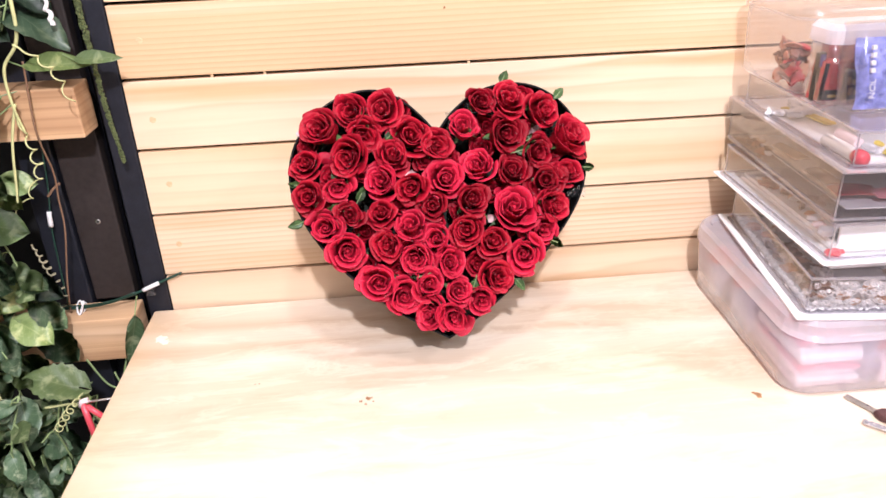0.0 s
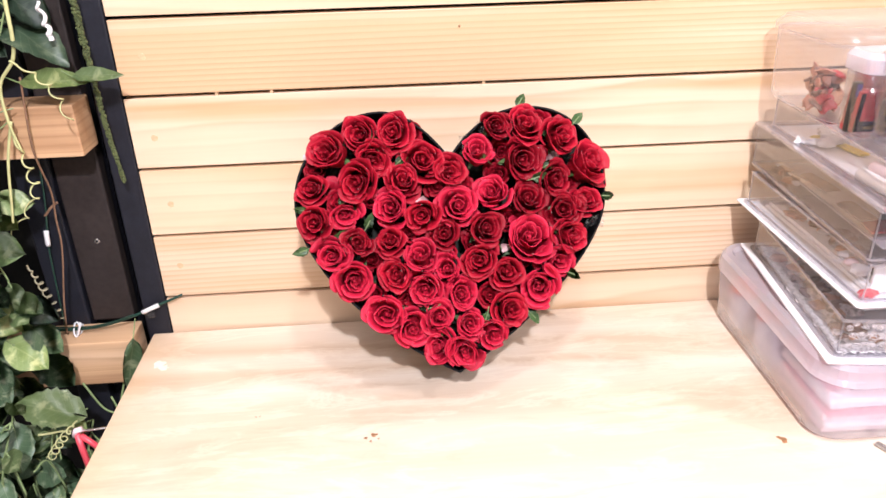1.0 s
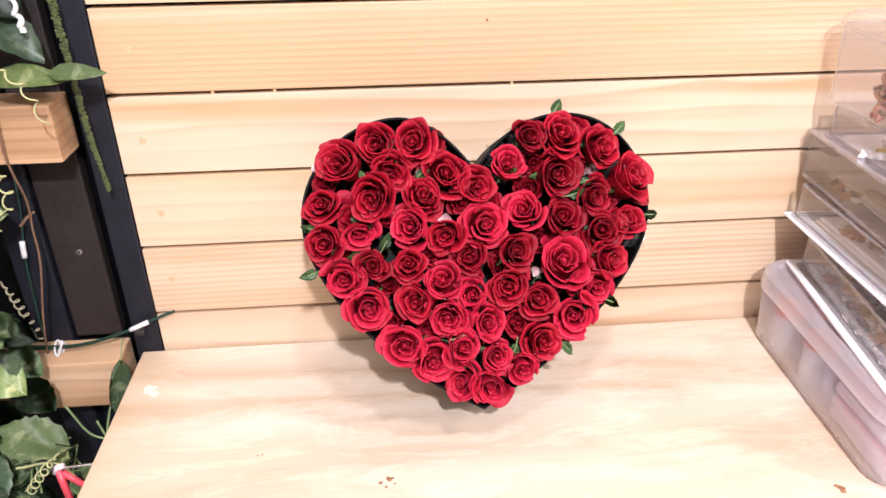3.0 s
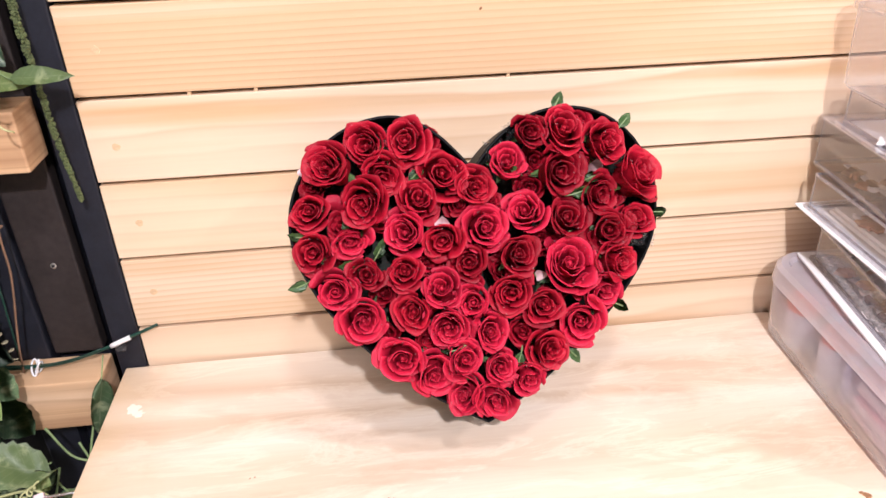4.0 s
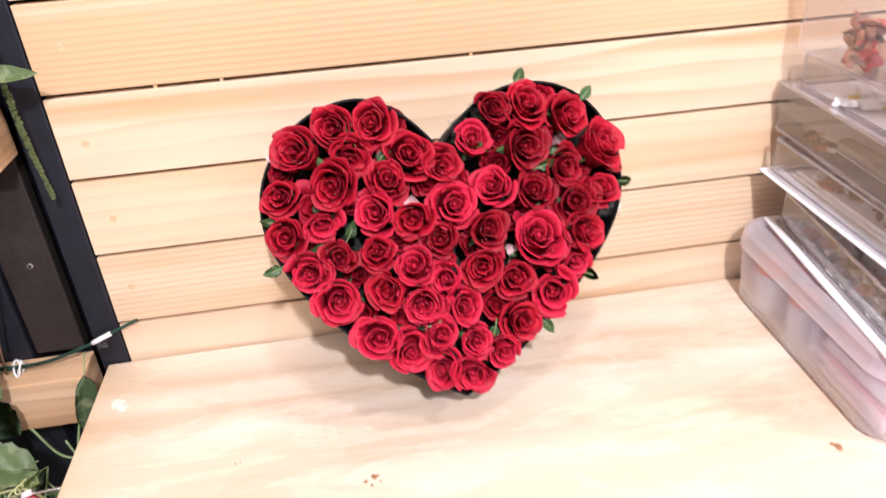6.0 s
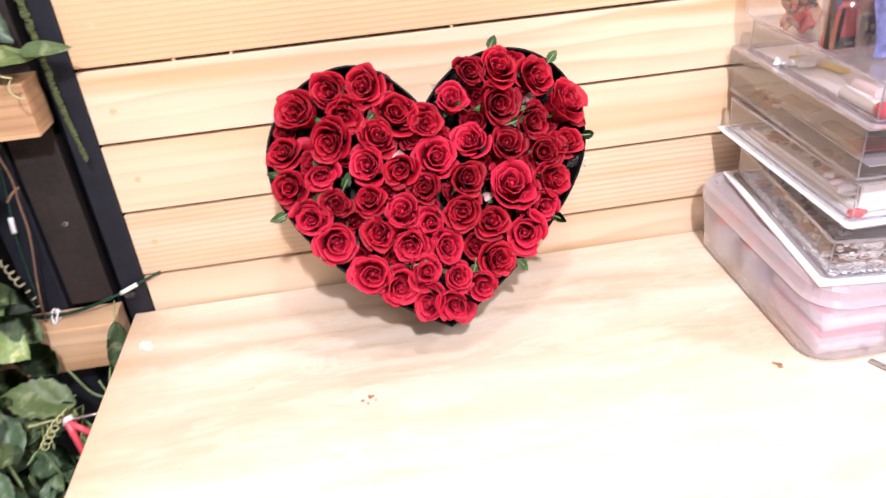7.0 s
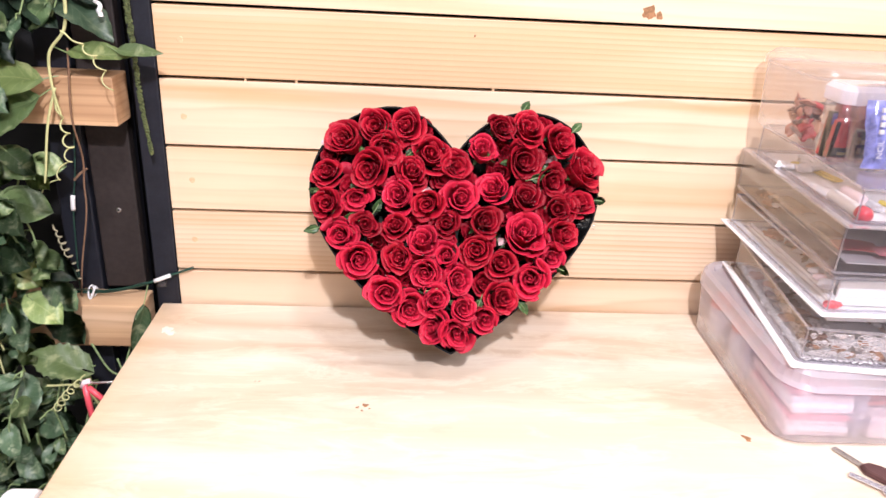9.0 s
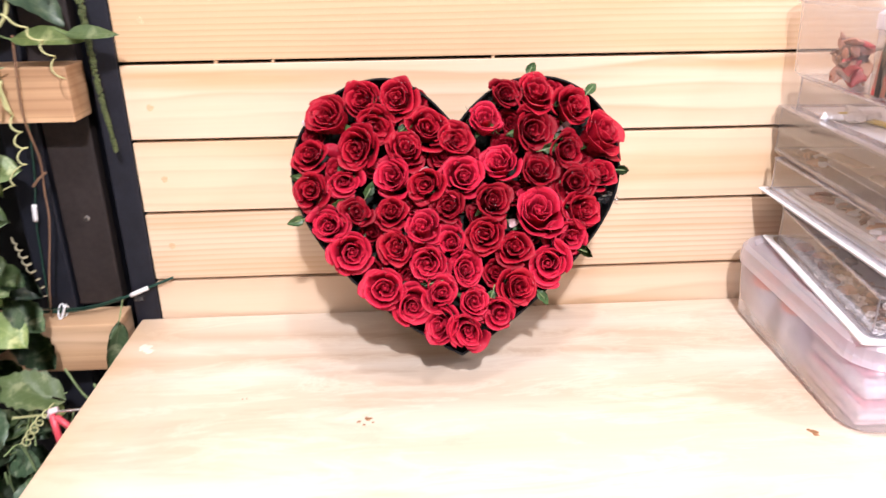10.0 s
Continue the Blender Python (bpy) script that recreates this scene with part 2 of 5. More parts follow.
STEM = plain_material("vine_stem", (0.22, 0.30, 0.13), 0.5, vary=0.3, scale=60)
OLIVE = plain_material("olive_tendril", (0.32, 0.29, 0.19), 0.6, vary=0.3, scale=80)
TENDRIL = plain_material("pale_tendril", (0.50, 0.50, 0.24), 0.5, vary=0.2, scale=60)
CATKIN = plain_material("catkin_green", (0.075, 0.095, 0.032), 0.8, vary=0.5, scale=400)
TWINE = plain_material("brown_twine", (0.20, 0.11, 0.065), 0.8, vary=0.3, scale=200)
WIRE = plain_material("green_wire", (0.010, 0.050, 0.035), 0.4, vary=0.2, scale=100)
WHITE = plain_material("white_plastic", (0.80, 0.79, 0.80), 0.35, vary=0.03, scale=50, bump=0.05)
LIGHTGREY = plain_material("pale_grey_plastic", (0.62, 0.61, 0.64), 0.35, vary=0.04, scale=50, bump=0.05)
RED = plain_material("red_plastic", (0.70, 0.075, 0.105), 0.35, vary=0.1)
CORAL = plain_material("coral_plastic", (0.72, 0.13, 0.08), 0.4, vary=0.1)
PINK = plain_material("pink_card", (0.80, 0.28, 0.34), 0.6, vary=0.1)
PALEPINK = plain_material("pale_pink_card", (0.86, 0.68, 0.70), 0.6, vary=0.06)
DULLRED = plain_material("dull_red_print", (0.42, 0.06, 0.06), 0.5, vary=0.35, scale=90)
BROWNBIT = plain_material("brown_trinket", (0.16, 0.08, 0.06), 0.5, vary=0.4)
TAN = plain_material("tan_trinket", (0.48, 0.25, 0.15), 0.5, vary=0.3)
YELLOW = plain_material("yellow_trinket", (0.72, 0.55, 0.10), 0.5, vary=0.2)
BLACK = plain_material("black_print", (0.015, 0.014, 0.016), 0.4, vary=0.2)
GOLD = plain_material("gold_print", (0.62, 0.47, 0.22), 0.35, metal=0.6, vary=0.15)
RUST = plain_material("rust_print", (0.36, 0.15, 0.10), 0.5, vary=0.4, scale=60)
BLUE = plain_material("blue_print", (0.17, 0.19, 0.52), 0.4, vary=0.15)
NAVY = plain_material("navy_print", (0.03, 0.03, 0.16), 0.4, vary=0.15)
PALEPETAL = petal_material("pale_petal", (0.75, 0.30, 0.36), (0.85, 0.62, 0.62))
NICKEL = plain_material("bright_nickel", (0.66, 0.65, 0.66), 0.25, metal=0.95, vary=0.08, scale=250)
SILVER = plain_material("silver_foil", (0.82, 0.80, 0.80), 0.22, metal=1.0, vary=0.06, scale=200)
FOB = plain_material("brown_key_fob", (0.105, 0.050, 0.048), 0.75, vary=0.25, spec=0.2)
KNOT = plain_material("knot_wood", (0.30, 0.15, 0.07), 0.5, vary=0.5, scale=250)
FILLER = plain_material("wood_filler", (0.66, 0.45, 0.27), 0.55, vary=0.15, scale=300)
CLEAR = clear_material("clear_plastic", (0.83, 0.82, 0.835), 0.05, (0.70, 0.68, 0.71), 0.12, 0.05)
COVER = clear_material("clear_cover", (0.75, 0.735, 0.76), 0.09, (0.64, 0.61, 0.65), 0.12, 0.08)
MILKY = clear_material("milky_plastic", (0.93, 0.925, 0.97), 0.40, (0.88, 0.865, 0.96), 0.22, 0.1)
LIDPLASTIC = clear_material("milky_lid_plastic", (0.92, 0.915, 0.96), 0.56, (0.92, 0.905, 0.985), 0.22, 0.1)
# white haze put into the drops to make them sparkle
DROP = clear_material("water", (0.99, 0.97, 0.97), 0.30, (0.9, 0.9, 0.9), 0.02)
FROST = clear_material("cloudy_plastic", (0.94, 0.935, 0.945), 0.09, (0.92, 0.91, 0.92), 0.30, 0.10, 1.18)
EDGE = clear_material("thick_plastic_edge", (0.70, 0.68, 0.72), 0.28, (0.84, 0.81, 0.86), 0.12, 0.1, 1.45)
GLINT = clear_material("crinkled_wrap", (0.95, 0.95, 0.96), 0.06, (0.9, 0.9, 0.92), 0.08, 0.0, 1.9)
FILM = clear_material("clear_film", (0.95, 0.95, 0.96), 0.05, (0.9, 0.9, 0.92), 0.03)


# ---- building helpers ----
from mathutils.bvhtree import BVHTree


def mesh_of(name, bm, material, smooth=False):
    bmesh.ops.recalc_face_normals(bm, faces=bm.faces[:])
    me = bpy.data.meshes.new(name)
    bm.to_mesh(me)
    bm.free()
    me.materials.append(material)
    if smooth:
        me.shade_smooth()
    return me


def part(name, bm, material, parent, label="", smooth=False, m=None):
    """Links a bmesh (or a ready mesh) as one mesh object under a thing or part."""
    me = bm if isinstance(bm, bpy.types.Mesh) else mesh_of(name, bm, material, smooth)
    ob = new(name, me)
    ob.parent = parent
    if m is not None:
        ob.matrix_basis = m
    return tagged(ob, label)


def thing(name, m, label, category, group="", kind=""):
    ob = new(name)
    ob.empty_display_size = 0.02
    ob.matrix_basis = m
    return tagged(ob, label, category, group, kind)


def block(x0, x1, y0, y1, z0, z1, bevel=0.002, segments=2, bm=None):
    bm = bm or bmesh.new()
    vs = bmesh.ops.create_cube(bm, size=1, matrix=Matrix.Translation(((x0 + x1) / 2, (y0 + y1) / 2, (z0 + z1) / 2)) @ Matrix.Diagonal((x1 - x0, y1 - y0, z1 - z0, 1)))["verts"]
    if bevel:
        es = list({e for v in vs for e in v.link_edges})
        bmesh.ops.bevel(bm, geom=es, offset=bevel, segments=segments, affect="EDGES", profile=0.6)
    return bm


def loft(loops, start=False, end=False, closed=True, bm=None):
    """Skin between loops of points, which all have the same number of points."""
    bm = bm or bmesh.new()
    rows = [[bm.verts.new(p) for p in lp] for lp in loops]
    k = len(rows[0])
    for a, b in zip(rows, rows[1:]):
        for i in range(k if closed else k - 1):
            bm.faces.new((a[i], a[(i + 1) % k], b[(i + 1) % k], b[i]))
    if start:
        bm.faces.new(rows[0][::-1])
    if end:
        bm.faces.new(rows[-1])
    return bm


def rounded(w, d, r, z, seg=5, inset=0.0, cx=0.0, cy=0.0):
    """A rounded rectangle about (cx, cy) at height z."""
    w, d, r = w / 2 - inset, d / 2 - inset, max(r - inset, 0.0006)
    pts = []
    for ox, oy, a0 in ((w - r, d - r, 0), (-w + r, d - r, 90), (-w + r, -d + r, 180), (w - r, -d + r, 270)):
        for i in range(seg + 1):
            a = radians(a0 + 90 * i / seg)
            pts.append(Vector((cx + ox + r * math.cos(a), cy + oy + r * math.sin(a), z)))
    return pts


def tray(w, d, h, r, t=0.0015, taper=0.0, seg=5, z=0.0, foot=0.003, thin=False):
    """An open tray with a rounded foot and a rim; thin: formed from sheet, with the rim folded over."""
    outer = [rounded(w, d, r, z, seg, taper + foot), rounded(w, d, r, z + foot, seg, taper), rounded(w, d, r, z + h, seg), rounded(w, d, r, z + h, seg, t)]
    if thin:
        return loft(outer + [rounded(w, d, r, z + h - 0.004, seg, t)], True, False)
    return loft(outer + [rounded(w, d, r, z + foot, seg, taper + t), rounded(w, d, r, z + t, seg, taper + foot + t)], True, True)


def cover(w, d, h, r, t=0.0012, seg=5, z=0.0, round_top=0.003):
    """A vacuum-formed cover of thin sheet, open below, with a folded rim."""
    return loft([rounded(w, d, r, z + 0.003, seg, t), rounded(w, d, r, z, seg, t), rounded(w, d, r, z, seg), rounded(w, d, r, z + h - round_top, seg), rounded(w, d, r, z + h, seg, round_top)], False, True)


def tube(points, radius, sides=6, bm=None, taper=1.0):
    """A tube along points, thinner towards its end by taper."""
    pts = [Vector(p) for p in points]
    loops = []
    side = Vector((0.31, 0.87, 0.39)).normalized()
    for i, p in enumerate(pts):
        d = (pts[min(i + 1, len(pts) - 1)] - pts[max(i - 1, 0)]).normalized()
        a = d.cross(side)
        if a.length < 0.05:
            a = d.cross(Vector((1, 0, 0)))
        a.normalize()
        b = d.cross(a)
        side = a.cross(d)
        r = radius * (1 + (taper - 1) * i / (len(pts) - 1))
        loops.append([p + r * (math.cos(2 * math.pi * k / sides) * a + math.sin(2 * math.pi * k / sides) * b) for k in range(sides)])
    return loft(loops, True, True, bm=bm)


def smooth_line(points, steps=8):
    """Catmull-Rom line through a few points."""
    p = [Vector(q) for q in points]
    p = [2 * p[0] - p[1]] + p + [2 * p[-1] - p[-2]]
    out = []
    for i in range(1, len(p) - 2):
        for k in range(steps):
            t = k / steps
            out.append(0.5 * (2 * p[i] + (p[i + 1] - p[i - 1]) * t + (2 * p[i - 1] - 5 * p[i] + 4 * p[i + 1] - p[i + 2]) * t * t + (3 * p[i] - p[i - 1] - 3 * p[i + 1] + p[i + 2]) * t ** 3))
    return out + [p[-2]]


def disc(r, h, n=20, z=0.0, bevel=0.15, wob=0.0, seed=0):
    rnd = random.Random(seed)
    k = [1 + rnd.uniform(-wob, wob) for _ in range(n)]
    ring = lambda s, zz: [Vector((s * r * k[i] * math.cos(2 * math.pi * i / n), s * r * k[i] * math.sin(2 * math.pi * i / n), zz)) for i in range(n)]
    return loft([ring(1, z), ring(1, z + h * (1 - bevel)), ring(1 - bevel, z + h)], True, True)


# ---- room ----
def slab(name, x0, x1, y0, y1, z0, z1, material, label, category, bevel=0.0):
    ob = new(name, mesh_of(name, block(x0, x1, y0, y1, z0, z1, bevel), material))
    return tagged(ob, label, category, kind="structure")


TOP = 0.75          # table top
GAP = 0.808         # lowest joint of the cladding
PITCH = 0.10
LEFT = 0.028        # left end of the cladding
slab("floor", -1.7, 2.3, -3.1, 0.3, -0.1, 0.0, FLOOR, "plain grey shop floor", "floor")
slab("ceiling", -1.7, 2.3, -3.1, 0.3, 2.70, 2.80, PAINT, "plain white ceiling", "ceiling")
slab("wall_left", -1.8, -1.7, -3.1, 0.3, 0.0, 2.7, PAINT, "plain white side wall", "wall")
slab("wall_right", 2.3, 2.4, -3.1, 0.3, 0.0, 2.7, PAINT, "plain white side wall", "wall")
slab("wall_behind", -1.8, 2.4, -3.2, -3.1, 0.0, 2.7, PAINT, "plain white wall", "wall")
slab("wall_dark", -1.7, 0.02, 0.16, 0.26, 0.0, 2.7, VOID, "matt black wall behind the planters", "wall")
clad = slab("wall_clad", 0.02, 2.3, 0.021, 0.26, 0.0, 2.7, VOID, "wall clad in horizontal pale pine boards with dark joints", "wall")

# ---- table ----
table = thing("work_table", pose(0, 0, 0), "pale pine work table standing against the boarded wall", "table")
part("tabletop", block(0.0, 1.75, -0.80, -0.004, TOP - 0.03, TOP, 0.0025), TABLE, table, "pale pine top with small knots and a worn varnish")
for x in (0.08, 1.67):
    for y in (-0.74, -0.07):
        part("leg", block(x - 0.025, x + 0.025, y - 0.025, y + 0.025, 0.0, TOP - 0.03, 0.003), STEEL, table)
part("apron", block(0.11, 1.64, -0.755, -0.735, TOP - 0.10, TOP - 0.03, 0.002), STEEL, table)


def knot(x, y, size, seed, parent, m=None):
    part("knot", disc(size, 0.0004, 12, wob=0.45, seed=seed), KNOT, parent, m=m or pose(x, y, TOP - 0.0001))


for x, y, s, sd in ((0.324, -0.277, 0.0022, 1), (0.334, -0.272, 0.0035, 2), (0.330, -0.283, 0.0018, 3), (0.340, -0.279, 0.0015, 4),
                    (0.816, -0.333, 0.0042, 5), (0.812, -0.327, 0.0022, 6), (0.185, -0.222, 0.0012, 7), (0.19, -0.221, 0.001, 8)):
    knot(x, y, s, sd, table)
# glare on the varnish near the back-left corner, painted as two pale discs
GLARE = plain_material("painted_glare", (0.86, 0.78, 0.66), 0.3, vary=0.05, scale=200)
for x, y, s, sd in ((0.031, -0.090, 0.009, 21), (0.039, -0.098, 0.006, 22)):
    part("worn_patch", disc(s, 0.0004, 18, wob=0.35, seed=sd), GLARE, table, "pale spot painted as glare on the varnish", m=pose(x, y, TOP - 0.0001))


# ---- heart box ----
TIP = Vector((0.442, -0.227, 0.800))
LEANBACK = 26.0
DEPTH = 0.104
H = Matrix.Translation(TIP) @ Matrix.Rotation(radians(90 - LEANBACK), 4, "X")     # x across, y up the face, z out of the face


def bezier(a, b, c, d, n):
    out = []
    for i in range(n):
        t = i / n
        out.append([(1 - t) ** 3 * a[k] + 3 * t * (1 - t) ** 2 * b[k] + 3 * t * t * (1 - t) * c[k] + t ** 3 * d[k] for k in (0, 1)])
    return out


def heart_outline(inset=0.0):
    right = bezier((0.004, 0.271), (0.024, 0.300), (0.056, 0.330), (0.104, 0.330), 14)
    right += bezier((0.104, 0.330), (0.166, 0.330), (0.210, 0.272), (0.197, 0.200), 16)
    right += bezier((0.197, 0.200), (0.186, 0.140), (0.092, 0.050), (0.002, 0.000), 16)
    left = bezier((0.002, 0.000), (-0.090, 0.045), (-0.178, 0.130), (-0.190, 0.205), 16)
    left += bezier((-0.190, 0.205), (-0.200, 0.275), (-0.140, 0.332), (-0.080, 0.331), 16)
    left += bezier((-0.080, 0.331), (-0.040, 0.330), (-0.012, 0.290), (0.004, 0.271), 14)
    pts = [Vector((*p, 0)) for p in right + left]
    if not inset:
        return pts
    out = []
    k = len(pts)
    for i, p in enumerate(pts):
        t = (pts[(i + 1) % k] - pts[i - 1]).normalized()
        out.append(p + inset * Vector((t.y, -t.x, 0)))
    return out


def at_z(pts, z):
    return [Vector((p.x, p.y, z)) for p in pts]


heart = thing("heart_box", H, "black heart-shaped flower box propped upright against the boarded wall", "flower box")
o, i3 = heart_outline(), heart_outline(0.003)
part("shell", loft([at_z(o, -DEPTH), at_z(o, -0.001), at_z(heart_outline(0.001), 0.0), at_z(heart_outline(0.0022), 0.0), at_z(i3, -0.001), at_z(i3, -DEPTH + 0.004)], True, True), HEARTBOX, heart, "black card shell")
bm = loft([at_z(heart_outline(0.0035), -0.05), at_z(heart_outline(0.0035), -0.040)], True, True)
part("floral_foam", bm, FOAM, heart, "dark wet floral foam")


# ---- roses ----
def petal_mesh(name, r0, r1, height, width, curl, material, seed, nx=13, ny=8):
    """One petal round the z axis: rises from r0 to r1, its rim rolls out by curl. Unit: the rose's radius."""
    rnd = random.Random(seed)
    ph, ph2, tipx = rnd.uniform(0, 6.28), rnd.uniform(0, 6.28), rnd.uniform(-0.15, 0.15)
    bm = bmesh.new()
    for side in (0, 1):
        grid = []
        for j in range(ny):
            h = j / (ny - 1)
            row = []
            for i in range(nx):
                a = -1 + 2 * i / (nx - 1)
                w = width * (0.42 + 0.58 * math.sin(min(1.0, h * 1.25) * math.pi / 2))
                crown = 1 - 0.09 * abs(a - tipx) ** 4 + 0.030 * math.sin(5 * a + ph) + 0.012 * math.sin(11 * a + ph2)
                hh = h * crown
                r = r0 + (r1 - r0) * hh ** 1.4 + curl * max(0, hh - 0.62) ** 2 * 3.0 * (1 + 0.35 * math.sin(3 * a + ph2)) + 0.09 * a * (r0 + 0.15) + 0.035 * math.sin(2.2 * a + ph) * h + (0.022 * math.sin(6 * a + ph2) + 0.012 * math.sin(13 * a + ph)) * hh * hh
                z = height * hh - curl * max(0, hh - 0.80) ** 2 * 6.5 + 0.050 * math.sin(4 * a + ph) * h
                r -= side * 0.018
                row.append(bm.verts.new((r * math.cos(a * w / 2), r * math.sin(a * w / 2), z)))
            grid.append(row)
        for j in range(ny - 1):
            for i in range(nx - 1):
                bm.faces.new((grid[j][i], grid[j][i + 1], grid[j + 1][i + 1], grid[j + 1][i]))
        if side == 0:
            first = grid
    for j in range(ny - 1):
        for i in (0, nx - 1):
            bm.faces.new((first[j][i], first[j + 1][i], grid[j + 1][i], grid[j][i]))
    for i in range(nx - 1):
        bm.faces.new((first[-1][i], first[-1][i + 1], grid[-1][i + 1], grid[-1][i]))
    return mesh_of(name, bm, material, True)


# rings of petals: number, inner and outer radius, height, width in radians, curl, lift
RINGS = [(3, 0.06, 0.14, 0.60, 2.6, 0.02, 0.14), (3, 0.19, 0.30, 0.76, 2.7, 0.05, 0.09),
         (4, 0.35, 0.47, 0.92, 2.5, 0.09, 0.03), (4, 0.52, 0.69, 1.00, 2.4, 0.17, -0.03), (5, 0.66, 0.90, 0.90, 2.0, 0.28, -0.12)]
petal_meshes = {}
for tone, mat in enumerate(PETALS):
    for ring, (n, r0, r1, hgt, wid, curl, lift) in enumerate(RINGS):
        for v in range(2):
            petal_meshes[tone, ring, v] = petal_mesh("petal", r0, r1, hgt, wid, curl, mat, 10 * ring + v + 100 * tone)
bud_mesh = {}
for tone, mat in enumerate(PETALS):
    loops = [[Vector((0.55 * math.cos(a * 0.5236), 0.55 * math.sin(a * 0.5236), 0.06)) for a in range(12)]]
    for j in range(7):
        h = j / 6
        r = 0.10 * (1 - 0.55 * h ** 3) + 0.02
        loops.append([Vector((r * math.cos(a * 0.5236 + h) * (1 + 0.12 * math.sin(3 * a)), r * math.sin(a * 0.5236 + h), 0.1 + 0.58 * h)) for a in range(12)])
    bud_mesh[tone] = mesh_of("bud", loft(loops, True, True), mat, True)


def sepal_mesh():
    bm = bmesh.new()
    rows = []
    for j in range(6):
        h = j / 5
        w = 0.16 * math.sin(math.pi * (0.15 + 0.85 * h)) + 0.01
        c = Vector((0.25 + 0.75 * h, 0, -0.05 + 0.45 * h - 0.5 * h * h))
        rows.append([bm.verts.new(c + Vector((0, s * w, 0.05 * abs(s)))) for s in (-1, 0, 1)])
    for a, b in zip(rows, rows[1:]):
        for i in (0, 1):
            bm.faces.new((a[i], a[i + 1], b[i + 1], b[i]))
    bmesh.ops.solidify(bm, geom=bm.faces[:], thickness=0.02)
    return mesh_of("sepal", bm, ROSE_LEAF, True)


SEPAL = sepal_mesh()
CALYX = mesh_of("calyx", disc(0.22, 0.25, 10, -0.32, 0.3), ROSE_LEAF, True)
bm = bmesh.new()
bmesh.ops.create_icosphere(bm, subdivisions=2, radius=0.022, matrix=Matrix.Diagonal((1, 1, 0.7, 1)))
WATER = mesh_of("water_drop", bm, DROP, True)
ROSE_LABEL = ["fresh red rose bloom with water drops, in the heart box", "bright red half-open rose bloom in the heart box", "deep red rose bloom set low among the other roses"]


def rose(variant, tone, m):
    """A rose bloom of radius 1, later scaled: bud, rings of petals, calyx and sepals."""
    rnd = random.Random(variant * 7 + tone)
    ob = thing("rose", m, ROSE_LABEL[tone], "rose", "roses in the heart box")
    part("bud", bud_mesh[tone], None, ob, m=pose(0, 0, 0, 0, 0, rnd.uniform(0, 360)))
    turn = rnd.uniform(0, 360)
    for ring, (n, r0, r1, hgt, wid, curl, lift) in enumerate(RINGS):
        turn += rnd.uniform(25, 60)
        for k in range(n):
            tip = rnd.uniform(-7, 7) * (1 + 0.25 * ring) + (8 * variant if ring > 2 else 0) * (k == variant % n)
            spin = turn + 360 * k / n + rnd.uniform(-24, 24)
            s = rnd.uniform(0.86, 1.08)
            part("petal", petal_meshes[tone, ring, k % 2], None, ob, m=pose(0, 0, lift + rnd.uniform(-0.03, 0.03), 0, tip, spin) @ Matrix.Scale(s, 4))
    soup, faces = [], []
    for o in ob.children:
        base = len(soup)
        soup += [o.matrix_basis @ v.co for v in o.data.vertices]
        faces += [[base + i for i in p.vertices] for p in o.data.polygons]
    tree = BVHTree.FromPolygons(soup, faces)
    for _ in range(14):
        a, q = rnd.uniform(0, 6.28), rnd.uniform(0.3, 1.0)
        spot, normal, _, _ = tree.ray_cast(Vector((q * math.cos(a), q * math.sin(a), 3)), Vector((0, 0, -1)))
        if spot is not None and spot.z > 0.35:
            part("water_drop", WATER, None, ob, "clear water drop", m=Matrix.Translation(spot) @ Matrix.Scale(rnd.uniform(0.6, 1.3), 4))
    part("calyx", CALYX, None, ob, "green calyx")
    for k in range(3):
        part("sepal", SEPAL, None, ob, "thin green sepal", m=pose(0, 0, -0.12, 0, rnd.uniform(-5, 20), 120 * k + rnd.uniform(-30, 30)))
    return ob


# across, up the face, radius in millimetres, tone; by the parts of the heart
UPPER_LEFT = [(-149, 282, 27, 0), (-107, 300, 24, 0), (-66, 303, 23, 0), (-30, 267, 27, 0), (-90, 267, 22, 0), (-116, 241, 26, 0), (-168, 238, 21, 0),
              (-167, 196, 22, 0), (-128, 203, 20, 1), (-56, 244, 22, 0), (-74, 210, 25, 1), (-36, 198, 21, 0)]
UPPER_RIGHT = [(3, 251, 20, 0), (11, 209, 25, 1), (51, 225, 24, 1), (37, 275, 22, 1), (63, 303, 19, 2), (100, 307, 24, 0), (145, 288, 25, 0), (179, 255, 29, 0),
               (94, 260, 25, 2), (133, 234, 22, 2), (169, 208, 21, 0), (139, 197, 22, 2), (97, 214, 22, 2), (97, 167, 33, 1), (151, 163, 23, 0)]
MIDDLE = [(43, 179, 22, 2), (-9, 174, 19, 2), (-76, 170, 21, 0), (-115, 170, 17, 2), (-148, 155, 23, 1), (-121, 122, 26, 1), (-71, 128, 23, 0), (-40, 151, 23, 1),
          (-8, 132, 20, 1), (32, 140, 22, 0), (66, 124, 23, 0), (132, 133, 24, 1), (103, 103, 25, 1)]
LOWER = [(69, 77, 23, 0), (9, 100, 22, 1), (-36, 108, 25, 1), (-85, 81, 25, 1), (-20, 74, 21, 1), (-53, 59, 24, 1), (17, 63, 19, 1), (45, 48, 22, 1), (8, 28, 24, 1), (-25, 36, 22, 1)]
